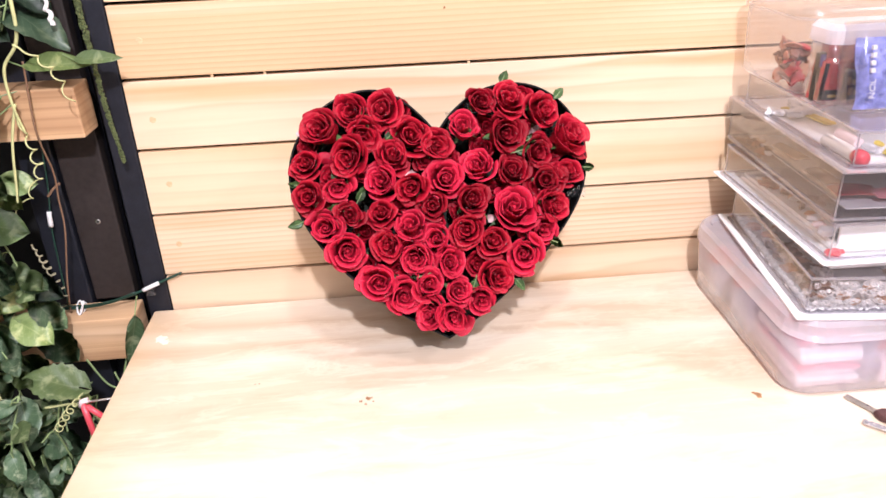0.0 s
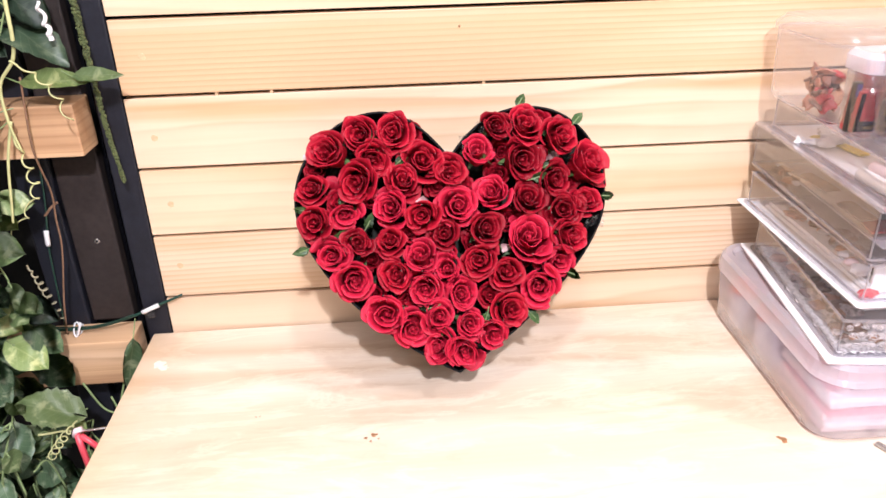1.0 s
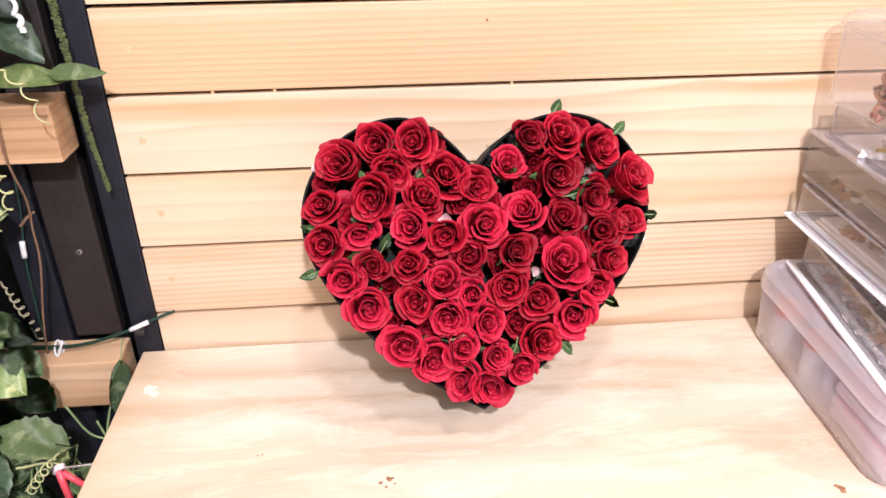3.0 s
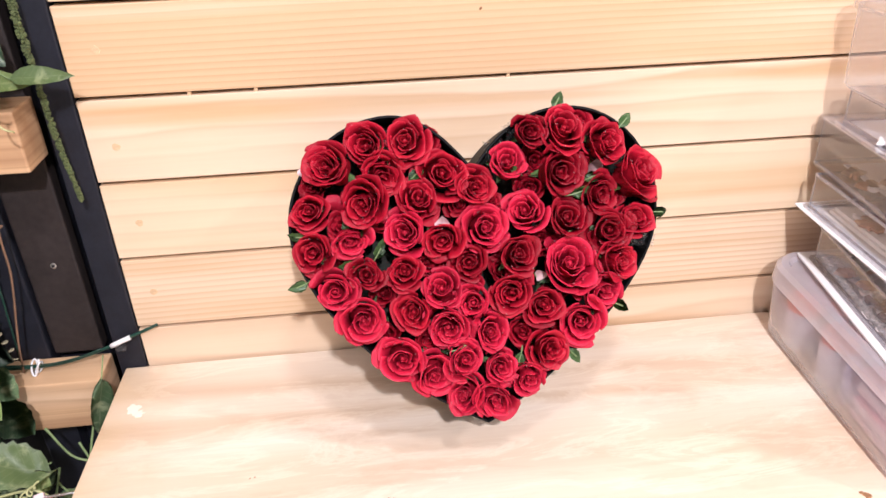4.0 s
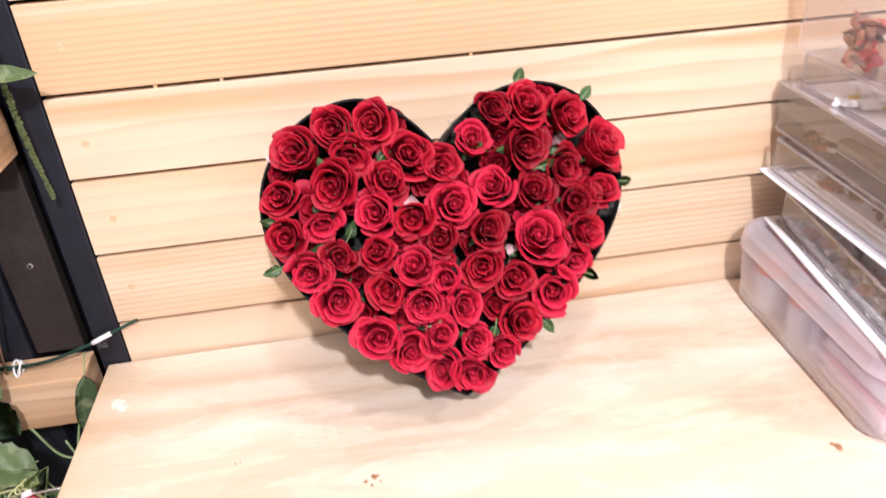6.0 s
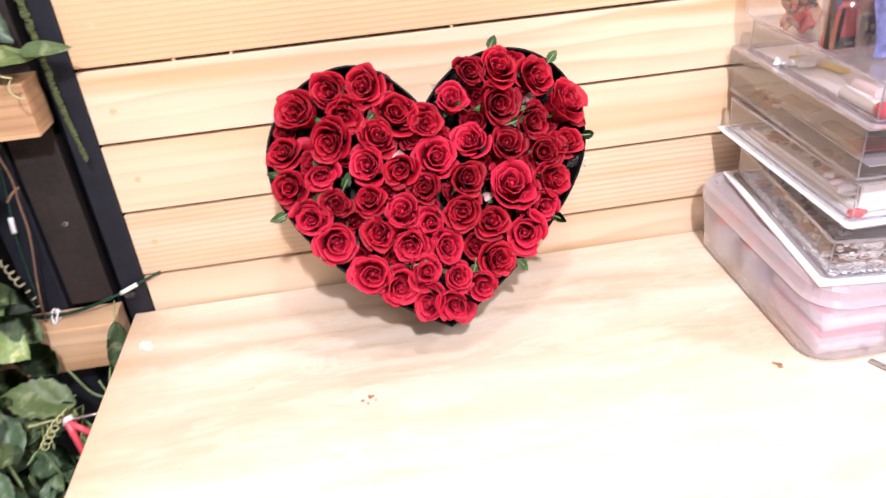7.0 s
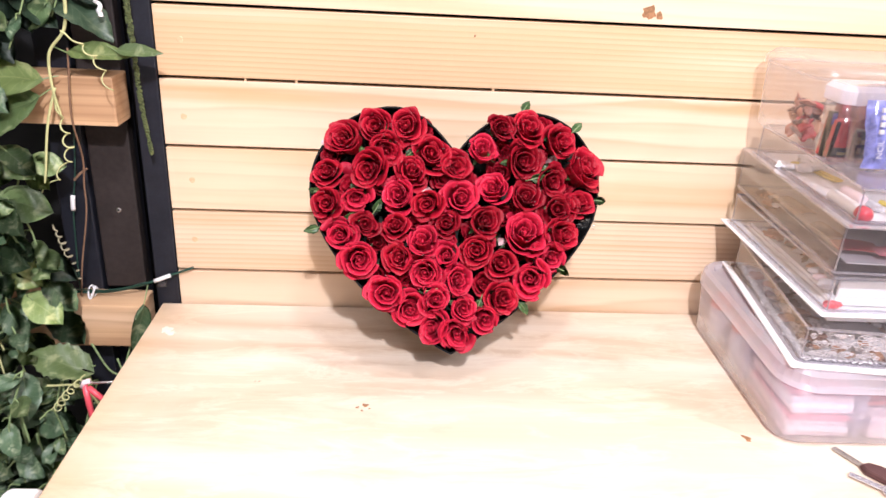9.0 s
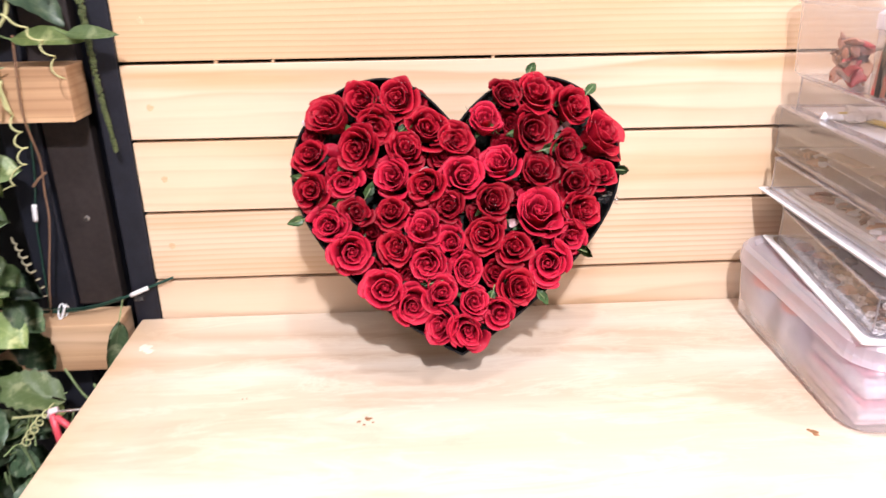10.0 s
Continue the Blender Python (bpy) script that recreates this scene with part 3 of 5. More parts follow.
DEEP = [(-44, 300, 17, 2), (118, 312, 19, 0), (-165, 262, 16, 2), (-138, 222, 17, 0), (28, 162, 17, 2), (62, 246, 17, 2), (122, 262, 17, 0), (72, 190, 16, 2), (-14, 236, 16, 2), (84, 140, 16, 2), (-100, 148, 16, 2), (45, 95, 17, 0), (-28, 132, 16, 2), (-56, 96, 16, 0), (-50, 178, 16, 0), (24, 192, 16, 2), (-8, 152, 15, 0), (118, 186, 16, 2), (152, 232, 16, 2), (-150, 178, 16, 2), (20, 236, 15, 0), (-8, 92, 15, 0), (-96, 225, 16, 2), (70, 275, 15, 2), (80, 100, 16, 2), (-100, 105, 15, 2)]
made = {}
rnd = random.Random(5)
for zone, sink in ((UPPER_LEFT, 0), (UPPER_RIGHT, 0), (MIDDLE, 0), (LOWER, 0), (DEEP, 0.020)):
    for k, (u, v, r, tone) in enumerate(zone):
        u, v, r = u / 1000, v / 1000, r / 990
        out = Vector((u - 0.004, v - 0.19, 0)) / 0.19
        lean = 13 * out.length ** 2
        axis = Vector((-out.y, out.x, 0)).normalized() if out.length > 0.01 else Vector((1, 0, 0))
        turn = Matrix.Rotation(radians(lean + rnd.uniform(-5, 5)), 4, axis) @ pose(0, 0, 0, rnd.gauss(0, 9), rnd.gauss(0, 9), rnd.uniform(0, 360))
        place = Matrix.Translation((u, v, 0.018 + rnd.uniform(-0.004, 0.005) - sink))
        m = H @ place @ turn @ Matrix.Translation((0, 0, -0.80 * r)) @ Matrix.Diagonal((r * rnd.uniform(0.90, 1.12), r * rnd.uniform(0.86, 1.05), r * 1.03, 1))
        variant = (k * 3 + tone) % 4
        if (variant, tone) not in made:
            made[variant, tone] = rose(variant, tone, m)
        else:
            src = made[variant, tone]
            ob = copy_thing(src, m @ Matrix.Diagonal((*(1 / s for s in src.scale), 1)))


# ---- leaves between the roses ----
def leaf_mesh(name, length, width, material, fold=0.25, bend=0.3, heart_base=0.0, teeth=0.0, seed=0, nj=9, ni=3):
    """A leaf along +x from its stalk, folded along the midrib and bent down."""
    rnd = random.Random(seed)
    bm = bmesh.new()
    rows = []
    tw = rnd.uniform(-0.3, 0.3)
    for j in range(nj):
        h = j / (nj - 1)
        w = width / 2 * (math.sin(math.pi * h ** 0.75) ** 0.8 if 0 < h < 1 else 0.0) + 0.0004
        if teeth and j % 2:
            w *= 1 - teeth
        row = []
        for i in range(-ni, ni + 1):
            s = i / ni
            x = length * h - heart_base * length * abs(s) ** 1.5 * max(0, 0.35 - h) * 2.2
            z = -bend * length * h * h + fold * w * abs(s) + tw * w * s * h + 0.06 * width * math.sin(3 * s + 7 * h + seed)
            row.append(bm.verts.new((x, w * s, z)))
        rows.append(row)
    for a, b in zip(rows, rows[1:]):
        for i in range(2 * ni):
            bm.faces.new((a[i], a[i + 1], b[i + 1], b[i]))
    bmesh.ops.solidify(bm, geom=bm.faces[:], thickness=0.0004)
    return mesh_of(name, bm, material, True)


ROSE_LEAVES = [leaf_mesh("leaf", 0.020, 0.012, ROSE_LEAF, 0.4, 0.35, teeth=0.14, seed=k) for k in range(3)]
# across, up, height out of the face, direction in degrees
SPRIGS = [(-172, 212, 4, 178), (90, 326, 12, 60), (160, 303, 8, 48), (190, 212, 8, -5), (93, 72, 0, -50), (-104, 186, 14, 60), (-24, 86, 16, 190),
          (-64, 262, 8, 40), (103, 236, 14, 15), (118, 250, 12, 20), (-126, 182, 8, 200), (40, 75, 10, 250), (-176, 165, 2, 200),
          (50, 262, 6, 160), (140, 120, 10, -25), (-85, 283, 6, 110), (60, 156, 6, 120)]
for k, (u, v, w, d) in enumerate(SPRIGS):
    ob = thing("rose_leaf", H @ pose(u / 1000, v / 1000, w / 1000, rnd.uniform(-25, 25), rnd.uniform(-22, 8), d), "small green toothed rose leaf sticking out between the blooms", "leaf", "leaves in the heart box")
    part("blade", ROSE_LEAVES[k % 3], None, ob)
    part("stalk", tube([(-0.007, 0, -0.003), (0, 0, 0), (0.012, 0, 0.0002)], 0.0007, 5), STEM, ob)


# pale petal backs that catch the light between the blooms
LOOSE = petal_mesh("petal", 0.42, 0.70, 0.9, 1.5, 0.35, PALEPETAL, 77)
LOOSE_RED = petal_mesh("petal", 0.42, 0.72, 0.9, 1.9, 0.45, PETALS[1], 78)
for u, v, w, d, s, mesh, word in ((-162, 268, 6, 120, 0.0165, LOOSE, "pale pink"), (-28, 228, 12, 250, 0.0180, LOOSE, "pale pink"), (119, 262, 12, 0, 0.0195, LOOSE, "pale pink"), (62, 162, 6, 300, 0.0135, LOOSE, "pale pink"),
                                  (47, 250, 14, 90, 0.024, LOOSE_RED, "bright red"), (130, 262, 8, 200, 0.026, LOOSE_RED, "bright red"), (28, 160, 8, 30, 0.022, LOOSE_RED, "bright red"), (-140, 226, 8, 80, 0.022, LOOSE_RED, "bright red")):
    ob = thing("rose_petal", H @ pose(u / 1000, v / 1000, w / 1000 - s * 0.6, 0, 30, d) @ Matrix.Scale(s, 4), word + " rose petal standing between the blooms", "petal", "loose petals")
    part("blade", mesh, None, ob)


# crumpled clear wrap inside the rim
def wrap(u, v, w, size, seed):
    rnd = random.Random(seed)
    ob = thing("clear_wrap", H @ pose(u / 1000, v / 1000, w / 1000, rnd.uniform(-30, 30), rnd.uniform(-30, 30), rnd.uniform(0, 360)), "crumpled clear plastic wrap glinting inside the heart box", "plastic wrap", "wrap in the heart box")
    bm = bmesh.new()
    n = 9
    g = [[bm.verts.new((size * (i / n - 0.5) + rnd.uniform(-1, 1) * size * 0.03, size * 0.7 * (j / n - 0.5), rnd.uniform(-1, 1) * size * 0.13)) for i in range(n + 1)] for j in range(n + 1)]
    for a, b in zip(g, g[1:]):
        for i in range(n):
            bm.faces.new((a[i], a[i + 1], b[i + 1], b[i]))
    part("film", bm, GLINT, ob)


for k, (u, v, w, size) in enumerate(((30, 285, -14, 0.030), (52, 305, -16, 0.026), (186, 182, -12, 0.024), (180, 205, -16, 0.022), (12, 262, -10, 0.020))):
    wrap(u, v, w, size, 60 + k)


# ---- dark frame and planters at the left ----
upright = thing("steel_post", pose(0, 0, 0), "black painted square steel post beside the boarded wall", "post")
part("tube", block(-0.008, LEFT - 0.0015, -0.002, 0.040, 0.0, 2.69, 0.002), STEEL, upright)
inner = thing("steel_channel", pose(0, 0, 0), "black painted steel channel behind the planters", "post")
part("channel", block(-0.150, -0.0330, 0.040, 0.060, 0.0, 2.69, 0.002), STEEL, inner)
part("flange", block(-0.145, -0.096, 0.014, 0.039, 0.0, 2.69, 0.003), STEEL, inner)
bar = thing("flat_bar", pose(0, 0, 0), "dark brown painted flat bar with one screw, fixed to the frame", "bar")
part("plate", block(-0.092, -0.0300, 0.018, 0.0395, 0.766, 2.60, 0.003), BROWN, bar)
screw = part("screw", disc(0.0038, 0.002, 16), SILVER, bar, "small steel screw", m=pose(-0.058, 0.0185, 0.898, 90, 0, 0))
part("screw_hole", disc(0.0018, 0.0006, 10), BLACK, screw, m=pose(0, 0, 0.0021))


def planter(x0, x1, z0, z1, y0, y1, label):
    ob = thing("wooden_beam", pose((x0 + x1) / 2, y1, z0), label, "beam", "beams of the planter frame")
    part("timber", block(x0 - (x0 + x1) / 2, x1 - (x0 + x1) / 2, y0 - y1, 0, 0, z1 - z0, 0.0025), BLOCK, ob)


planter(-0.62, -0.021, 1.044, 1.112, -0.042, 0.0135, "sawn brown wooden beam end of the plant frame")
planter(-0.62, -0.019, 0.692, 0.764, -0.044, 0.0135, "pale sawn wooden beam of the plant frame, beside the table")


# ---- hanging plants ----
def facing(origin, along, normal, scale=1.0):
    x = Vector(along).normalized()
    z = Vector(normal)
    z = (z - x * z.dot(x)).normalized()
    y = z.cross(x)
    return Matrix.Translation(origin) @ Matrix((x, y, z)).transposed().to_4x4() @ Matrix.Scale(scale, 4)


IVY_LEAVES = [leaf_mesh("leaf", 0.060, 0.050, IVY, 0.18, 0.22, 0.5, 0.10, k, 11, 4) for k in range(4)]
PALE_LEAVES = [leaf_mesh("leaf", 0.056, 0.048, POTHOS, 0.12, 0.15, 0.35, 0.0, 10 + k, 11, 4) for k in range(3)]
LONG_LEAVES = [leaf_mesh("leaf", 0.085, 0.031, POTHOS, 0.25, 0.10, 0.0, 0.05, 20 + k, 11, 3) for k in range(2)]
WIDE_LEAVES = [leaf_mesh("leaf", 0.085, 0.046, POTHOS, 0.25, 0.12, 0.1, 0.08, 24 + k, 15, 4) for k in range(2)]
DARK_LEAVES = [leaf_mesh("leaf", 0.060, 0.050, DARK_IVY, 0.18, 0.22, 0.5, 0.10, 50 + k, 11, 4) for k in range(4)]
TOOTHED_LEAF = leaf_mesh("leaf", 0.068, 0.056, POTHOS, 0.22, 0.25, 0.35, 0.13, 41, 15, 4)
NARROW_LEAF = leaf_mesh("leaf", 0.085, 0.030, IVY, 0.2, 0.08, 0.0, 0.05, 33, 11, 3)


def vine(points, count, seed, pale=0.2, size=1.0, label="trailing artificial ivy with dark green leaves, hanging from the frame"):
    rnd = random.Random(seed)
    ob = thing("artificial_vine", pose(0, 0, 0), label, "plant", "hanging vines")
    line = smooth_line(points, 10)
    part("stem", tube(line, 0.0016, 6, taper=0.7), STEM, ob, smooth=True)
    for k in range(count):
        p = line[min(len(line) - 1, int((k + rnd.random()) / count * len(line)))]
        side = rnd.choice((-1, 1))
        along = Vector((side * rnd.uniform(0.2, 1.0), rnd.uniform(-0.8, 0.1), rnd.uniform(-1.0, 0.25)))
        normal = Vector((rnd.uniform(-0.5, 0.6), -1, rnd.uniform(0.35, 1.5)))
        base = p + along.normalized() * rnd.uniform(0.008, 0.028)
        pool = PALE_LEAVES if rnd.random() < pale else IVY_LEAVES
        leaf = part("leaf", rnd.choice(pool), None, ob, m=facing(base, along, normal, size * rnd.uniform(0.55, 1.0)))
        mid = (p + base) / 2 + Vector((0, -0.003, 0.005))
        part("leaf_stalk", tube([p, mid, base], 0.0011, 4), STEM, ob)


rnd = random.Random(21)
for k in range(12):
    x = -0.46 + 0.027 * k
    y = -0.045 - 0.075 * ((k * 5) % 7) / 7
    pts = []
    z = 1.36
    while z > 0.34:
        pts.append((x + rnd.uniform(-0.022, 0.022) - (0.028 if 0.74 < z < 0.98 and x > -0.20 else 0.0) - (0.035 if z >= 0.98 and x > -0.26 else 0.0) - (0.02 if z < 0.6 else 0), y + rnd.uniform(-0.02, 0.02), z))
        z -= rnd.uniform(0.09, 0.14)
    vine(pts, 40, 40 + k, 0.18 if k % 3 else 0.36, 0.9)
for k, (x, y, z0) in enumerate(((-0.115, -0.10, 0.70), (-0.095, -0.06, 0.64), (-0.15, -0.16, 0.72), (-0.08, -0.09, 0.60), (-0.20, -0.20, 0.66), (-0.11, -0.20, 0.58), (-0.28, -0.24, 0.62), (-0.20, -0.28, 0.52))):
    pts = [(x, y, z0), (x - 0.02, y - 0.03, z0 - 0.09), (x - 0.005, y - 0.02, z0 - 0.19), (x - 0.03, y - 0.04, z0 - 0.30), (x - 0.03, y - 0.03, z0 - 0.42)]
    vine(pts, 26, 70 + k, 0.25, 0.68)
for k, (x, z, y) in enumerate(((-0.10, 1.23, -0.05), (-0.16, 1.25, -0.07), (-0.05, 1.27, -0.03))):
    vine([(x + 0.03, y, z + 0.14), (x, y - 0.02, z), (x - 0.03, y - 0.03, z - 0.08)], 4, 90 + k, 0.0, 0.8)


for k, (x, y, z) in enumerate(((-0.172, -0.070, 1.035), (-0.200, -0.080, 1.02), (-0.150, -0.055, 1.00), (-0.185, -0.075, 1.32), (-0.150, -0.060, 1.34))):
    vine([(x, y, z), (x - 0.012, y - 0.012, z - 0.06), (x + 0.004, y - 0.016, z - 0.12), (x - 0.010, y - 0.012, z - 0.18)], 12, 110 + k, 0.45, 0.82, "trailing artificial pothos with round pale green leaves")


def single_leaf(mesh, p, q, normal, scale, label):
    ob = thing("artificial_leaf", Matrix.Translation(p), label, "leaf", "single leaves")
    part("blade", mesh, None, ob, m=facing((0, 0, 0), Vector(q) - Vector(p), normal, scale))
    part("leaf_stalk", tube([(0, 0, 0), (Vector(p) - Vector(q)) * 0.25 + Vector((0, 0.01, 0.006))], 0.0009, 5), STEM, ob)


single_leaf(LONG_LEAVES[0], (-0.068, -0.060, 1.146), (0.012, -0.060, 1.150), (0.0, -0.75, 1), 0.96, "long dull green artificial leaf lying level across the frame")
single_leaf(LONG_LEAVES[1], (-0.004, -0.062, 1.151), (0.056, -0.060, 1.153), (0.0, -0.85, 0.8), 0.70, "pale green artificial leaf pointing over the steel post")
single_leaf(PALE_LEAVES[0], (-0.164, -0.085, 0.948), (-0.108, -0.090, 0.934), (0.1, -1, 0.6), 1.05, "pale yellow-green rounded artificial leaf")
single_leaf(PALE_LEAVES[1], (-0.184, -0.085, 0.915), (-0.192, -0.092, 0.855), (-0.1, -1, 0.7), 1.10, "pale variegated rounded artificial leaf")
single_leaf(PALE_LEAVES[2], (-0.190, -0.085, 0.852), (-0.137, -0.095, 0.822), (0, -1, 0.7), 1.10, "olive green rounded artificial leaf")
single_leaf(DARK_LEAVES[0], (-0.142, -0.070, 0.848), (-0.088, -0.078, 0.825), (0, -0.8, 0.8), 0.88, "dark green artificial ivy leaf above the beam")
single_leaf(IVY_LEAVES[2], (-0.132, -0.075, 0.812), (-0.090, -0.088, 0.774), (0.2, -0.8, 0.8), 0.82, "dark green artificial ivy leaf in front of the beam")
single_leaf(PALE_LEAVES[1], (-0.155, -0.090, 0.795), (-0.103, -0.112, 0.768), (0.1, -0.6, 1), 0.98, "bright variegated artificial leaf with a pale tip")
single_leaf(TOOTHED_LEAF, (-0.084, -0.130, 0.706), (-0.145, -0.142, 0.742), (0.1, -0.6, 1), 1.05, "large pale variegated artificial leaf")
single_leaf(IVY_LEAVES[1], (-0.130, -0.080, 0.765), (-0.092, -0.090, 0.722), (0.1, -0.8, 0.8), 0.95, "dull green artificial ivy leaf before the beam")
single_leaf(NARROW_LEAF, (-0.012, -0.052, 0.772), (-0.030, -0.062, 0.690), (0.75, -0.7, 0.2), 1.0, "narrow dark artificial leaf hanging beside the table")
single_leaf(WIDE_LEAVES[0], (-0.112, -0.075, 1.085), (-0.190, -0.098, 1.052), (0, -0.9, 0.8), 1.45, "striped green artificial leaf before the upper beam")
single_leaf(WIDE_LEAVES[1], (-0.108, -0.070, 1.110), (-0.200, -0.090, 1.118), (0, -0.8, 1), 1.45, "pale striped artificial leaf before the upper beam")


for mesh, p, q, scale in ((DARK_LEAVES[1], (-0.066, -0.045, 1.205), (0.000, -0.050, 1.168), 1.15), (DARK_LEAVES[3], (-0.120, -0.050, 1.205), (-0.072, -0.056, 1.182), 0.85),
                          (DARK_LEAVES[0], (-0.150, -0.055, 1.215), (-0.105, -0.060, 1.180), 1.0), (DARK_LEAVES[2], (-0.075, -0.035, 1.250), (-0.020, -0.040, 1.215), 1.1), (DARK_LEAVES[1], (-0.165, -0.070, 1.175), (-0.125, -0.078, 1.140), 0.9)):
    single_leaf(mesh, p, q, (0.35, -0.6, 1.0), scale, "dark green artificial ivy leaf above the upper beam")


def coil(points, radius, turns, thick, steps=12):
    """A line wound round a smooth path; the coil opens towards its end."""
    line = smooth_line(points, steps)
    n = len(line)
    fine = []
    for i in range(n * 3):
        f = i / (n * 3 - 1) * (n - 1)
        j = min(int(f), n - 2)
        p = line[j].lerp(line[j + 1], f - j)
        a = 2 * math.pi * turns * i / (n * 3)
        r = radius * min(1.0, 2.5 * i / (n * 3))
        fine.append(p + Vector((r * math.cos(a), r * 0.8 * math.sin(a), r * 0.5 * math.sin(a))))
    return tube(fine, thick, 5, taper=0.6)


def tendril(points, radius, turns, label, thick=0.0014, material=None):
    ob = thing("tendril", pose(0, 0, 0), label, "tendril", "curly tendrils")
    part("coil", coil(points, radius, turns, thick), material or TENDRIL, ob, smooth=True)


tendril([(-0.062, -0.082, 1.176), (-0.035, -0.082, 1.156), (-0.019, -0.082, 1.134), (-0.010, -0.082, 1.100)], 0.0046, 4.2, "pale green wavy plastic tendril")
tendril([(-0.094, -0.060, 1.085), (-0.085, -0.060, 1.038), (-0.088, -0.060, 0.998), (-0.131, -0.062, 0.944)], 0.0062, 6.0, "pale green plastic tendril curled like a spring")
tendril([(-0.126, -0.055, 0.900), (-0.117, -0.055, 0.875), (-0.109, -0.055, 0.848), (-0.100, -0.055, 0.817)], 0.0044, 8, "olive curled plastic tendril", 0.0014, OLIVE)
tendril([(-0.068, -0.155, 0.712), (-0.086, -0.155, 0.692), (-0.104, -0.155, 0.670), (-0.118, -0.155, 0.650)], 0.0062, 6.5, "pale curled plastic tendril above the red handle")
stem = thing("vine_stem", pose(0, 0, 0), "yellow-green bare vine stem hanging over the upper beam", "stem")
part("main_stem", tube(smooth_line([(-0.058, -0.060, 1.245), (-0.064, -0.062, 1.180), (-0.088, -0.064, 1.145), (-0.090, -0.066, 1.100), (-0.086, -0.062, 1.060)], 8), 0.0026, 6, taper=0.6), TENDRIL, stem, smooth=True)
part("side_stem", tube(smooth_line([(-0.088, -0.064, 1.100), (-0.104, -0.066, 1.050), (-0.116, -0.066, 0.990), (-0.122, -0.066, 0.960)], 8), 0.0020, 6, taper=0.8), TENDRIL, stem, smooth=True)

catkin = thing("hanging_catkin", pose(0, 0, 0), "fuzzy green artificial hanging flower strand beside the post", "flower strand")
rnd = random.Random(3)
line = smooth_line([(0.004, -0.030, 1.300), (0.006, -0.031, 1.215), (0.009, -0.033, 1.150), (0.011, -0.032, 1.080), (0.017, -0.030, 1.004)], 22)
bm = tube(line, 0.0022, 6, taper=0.6)
for i, p in enumerate(line):
    for _ in range(7):
        r = 0.0026 * (0.65 + 0.7 * rnd.random())
        d = Vector((rnd.gauss(0, 1), rnd.gauss(0, 1), rnd.gauss(0, 1))).normalized()
        bmesh.ops.create_icosphere(bm, subdivisions=1, radius=r * 0.75, matrix=Matrix.Translation(p + d * 0.0033 * (1.15 - 0.7 * i / len(line))))
part("strand", bm, CATKIN, catkin)

cord = thing("brown_twine", pose(0, 0, 0), "thin brown twine hanging with a small knot", "twine")
part("cord", tube(smooth_line([(-0.070, -0.050, 1.150), (-0.078, -0.050, 1.060), (-0.080, -0.030, 0.995), (-0.088, -0.020, 0.950), (-0.091, -0.020, 0.905), (-0.109, -0.020, 0.820), (-0.117, -0.020, 0.768)], 8), 0.0014, 5), TWINE, cord, smooth=True)
part("knot", tube([(-0.099, -0.024, 0.958), (-0.090, -0.024, 0.968), (-0.085, -0.022, 0.972), (-0.079, -0.024, 0.976)], 0.0018, 5), TWINE, cord)

lights = thing("fairy_lights", pose(0, 0, 0), "string of fairy lights on dark green wire, switched off", "fairy lights")
part("wire", tube(smooth_line([(-0.100, 0.004, 1.040), (-0.108, 0.003, 0.965), (-0.119, 0.003, 0.905), (-0.124, 0.004, 0.850), (-0.128, 0.002, 0.770)], 8), 0.0012, 5), WIRE, lights, smooth=True)
part("lamp", tube([(-0.1165, 0.002, 0.925), (-0.1170, 0.001, 0.919), (-0.1185, 0.001, 0.905), (-0.1190, 0.002, 0.902)], 0.0034, 8), WHITE, lights, "white plastic fairy lamp", smooth=True)
cable = thing("green_cable", pose(0, 0, 0), "dark green cable with a clear lamp, tied along the beam", "cable")
part("wire", tube(smooth_line([(-0.160, -0.018, 0.776), (-0.105, -0.016, 0.7725), (-0.061, -0.016, 0.777), (-0.017, -0.014, 0.789), (0.014, -0.010, 0.800), (0.054, -0.006, 0.8145)], 10), 0.0026, 6, taper=0.75), WIRE, cable, smooth=True)
part("thin_wire", tube(smooth_line([(-0.200, -0.020, 0.788), (-0.105, -0.022, 0.7795), (-0.055, -0.020, 0.782), (-0.017, -0.018, 0.793)], 8), 0.0010, 5), WIRE, cable, smooth=True)
part("lamp", tube([(-0.006, -0.013, 0.7925), (0.000, -0.013, 0.795), (0.014, -0.012, 0.8005), (0.019, -0.011, 0.802)], 0.0033, 8), WHITE, cable, "clear and white lamp holder", smooth=True)
part("lens", block(-0.002, 0.010, -0.012, -0.004, 0.781, 0.790, 0.002), CLEAR, cable)
tie = thing("white_tie", pose(-0.099, -0.020, 0.7645), "white cable tie knotted round the green cable", "tie")
for k in range(3):
    part("loop", tube([(0.004 * math.cos(a) + 0.003 * (k - 1), 0.006 * math.sin(a * 1.0), 0.010 + 0.009 * math.sin(a + k)) for a in [i * 0.5236 for i in range(13)]], 0.0013, 5), WHITE, tie, smooth=True)
tag = thing("white_twist_tie", pose(-0.022, -0.050, 1.192), "white twisted paper tie hanging among the leaves", "tie")
part("strip", coil([(0, 0, 0), (-0.002, 0, 0.018), (-0.006, 0, 0.045)], 0.0025, 3, 0.0034), WHITE, tag, smooth=True)

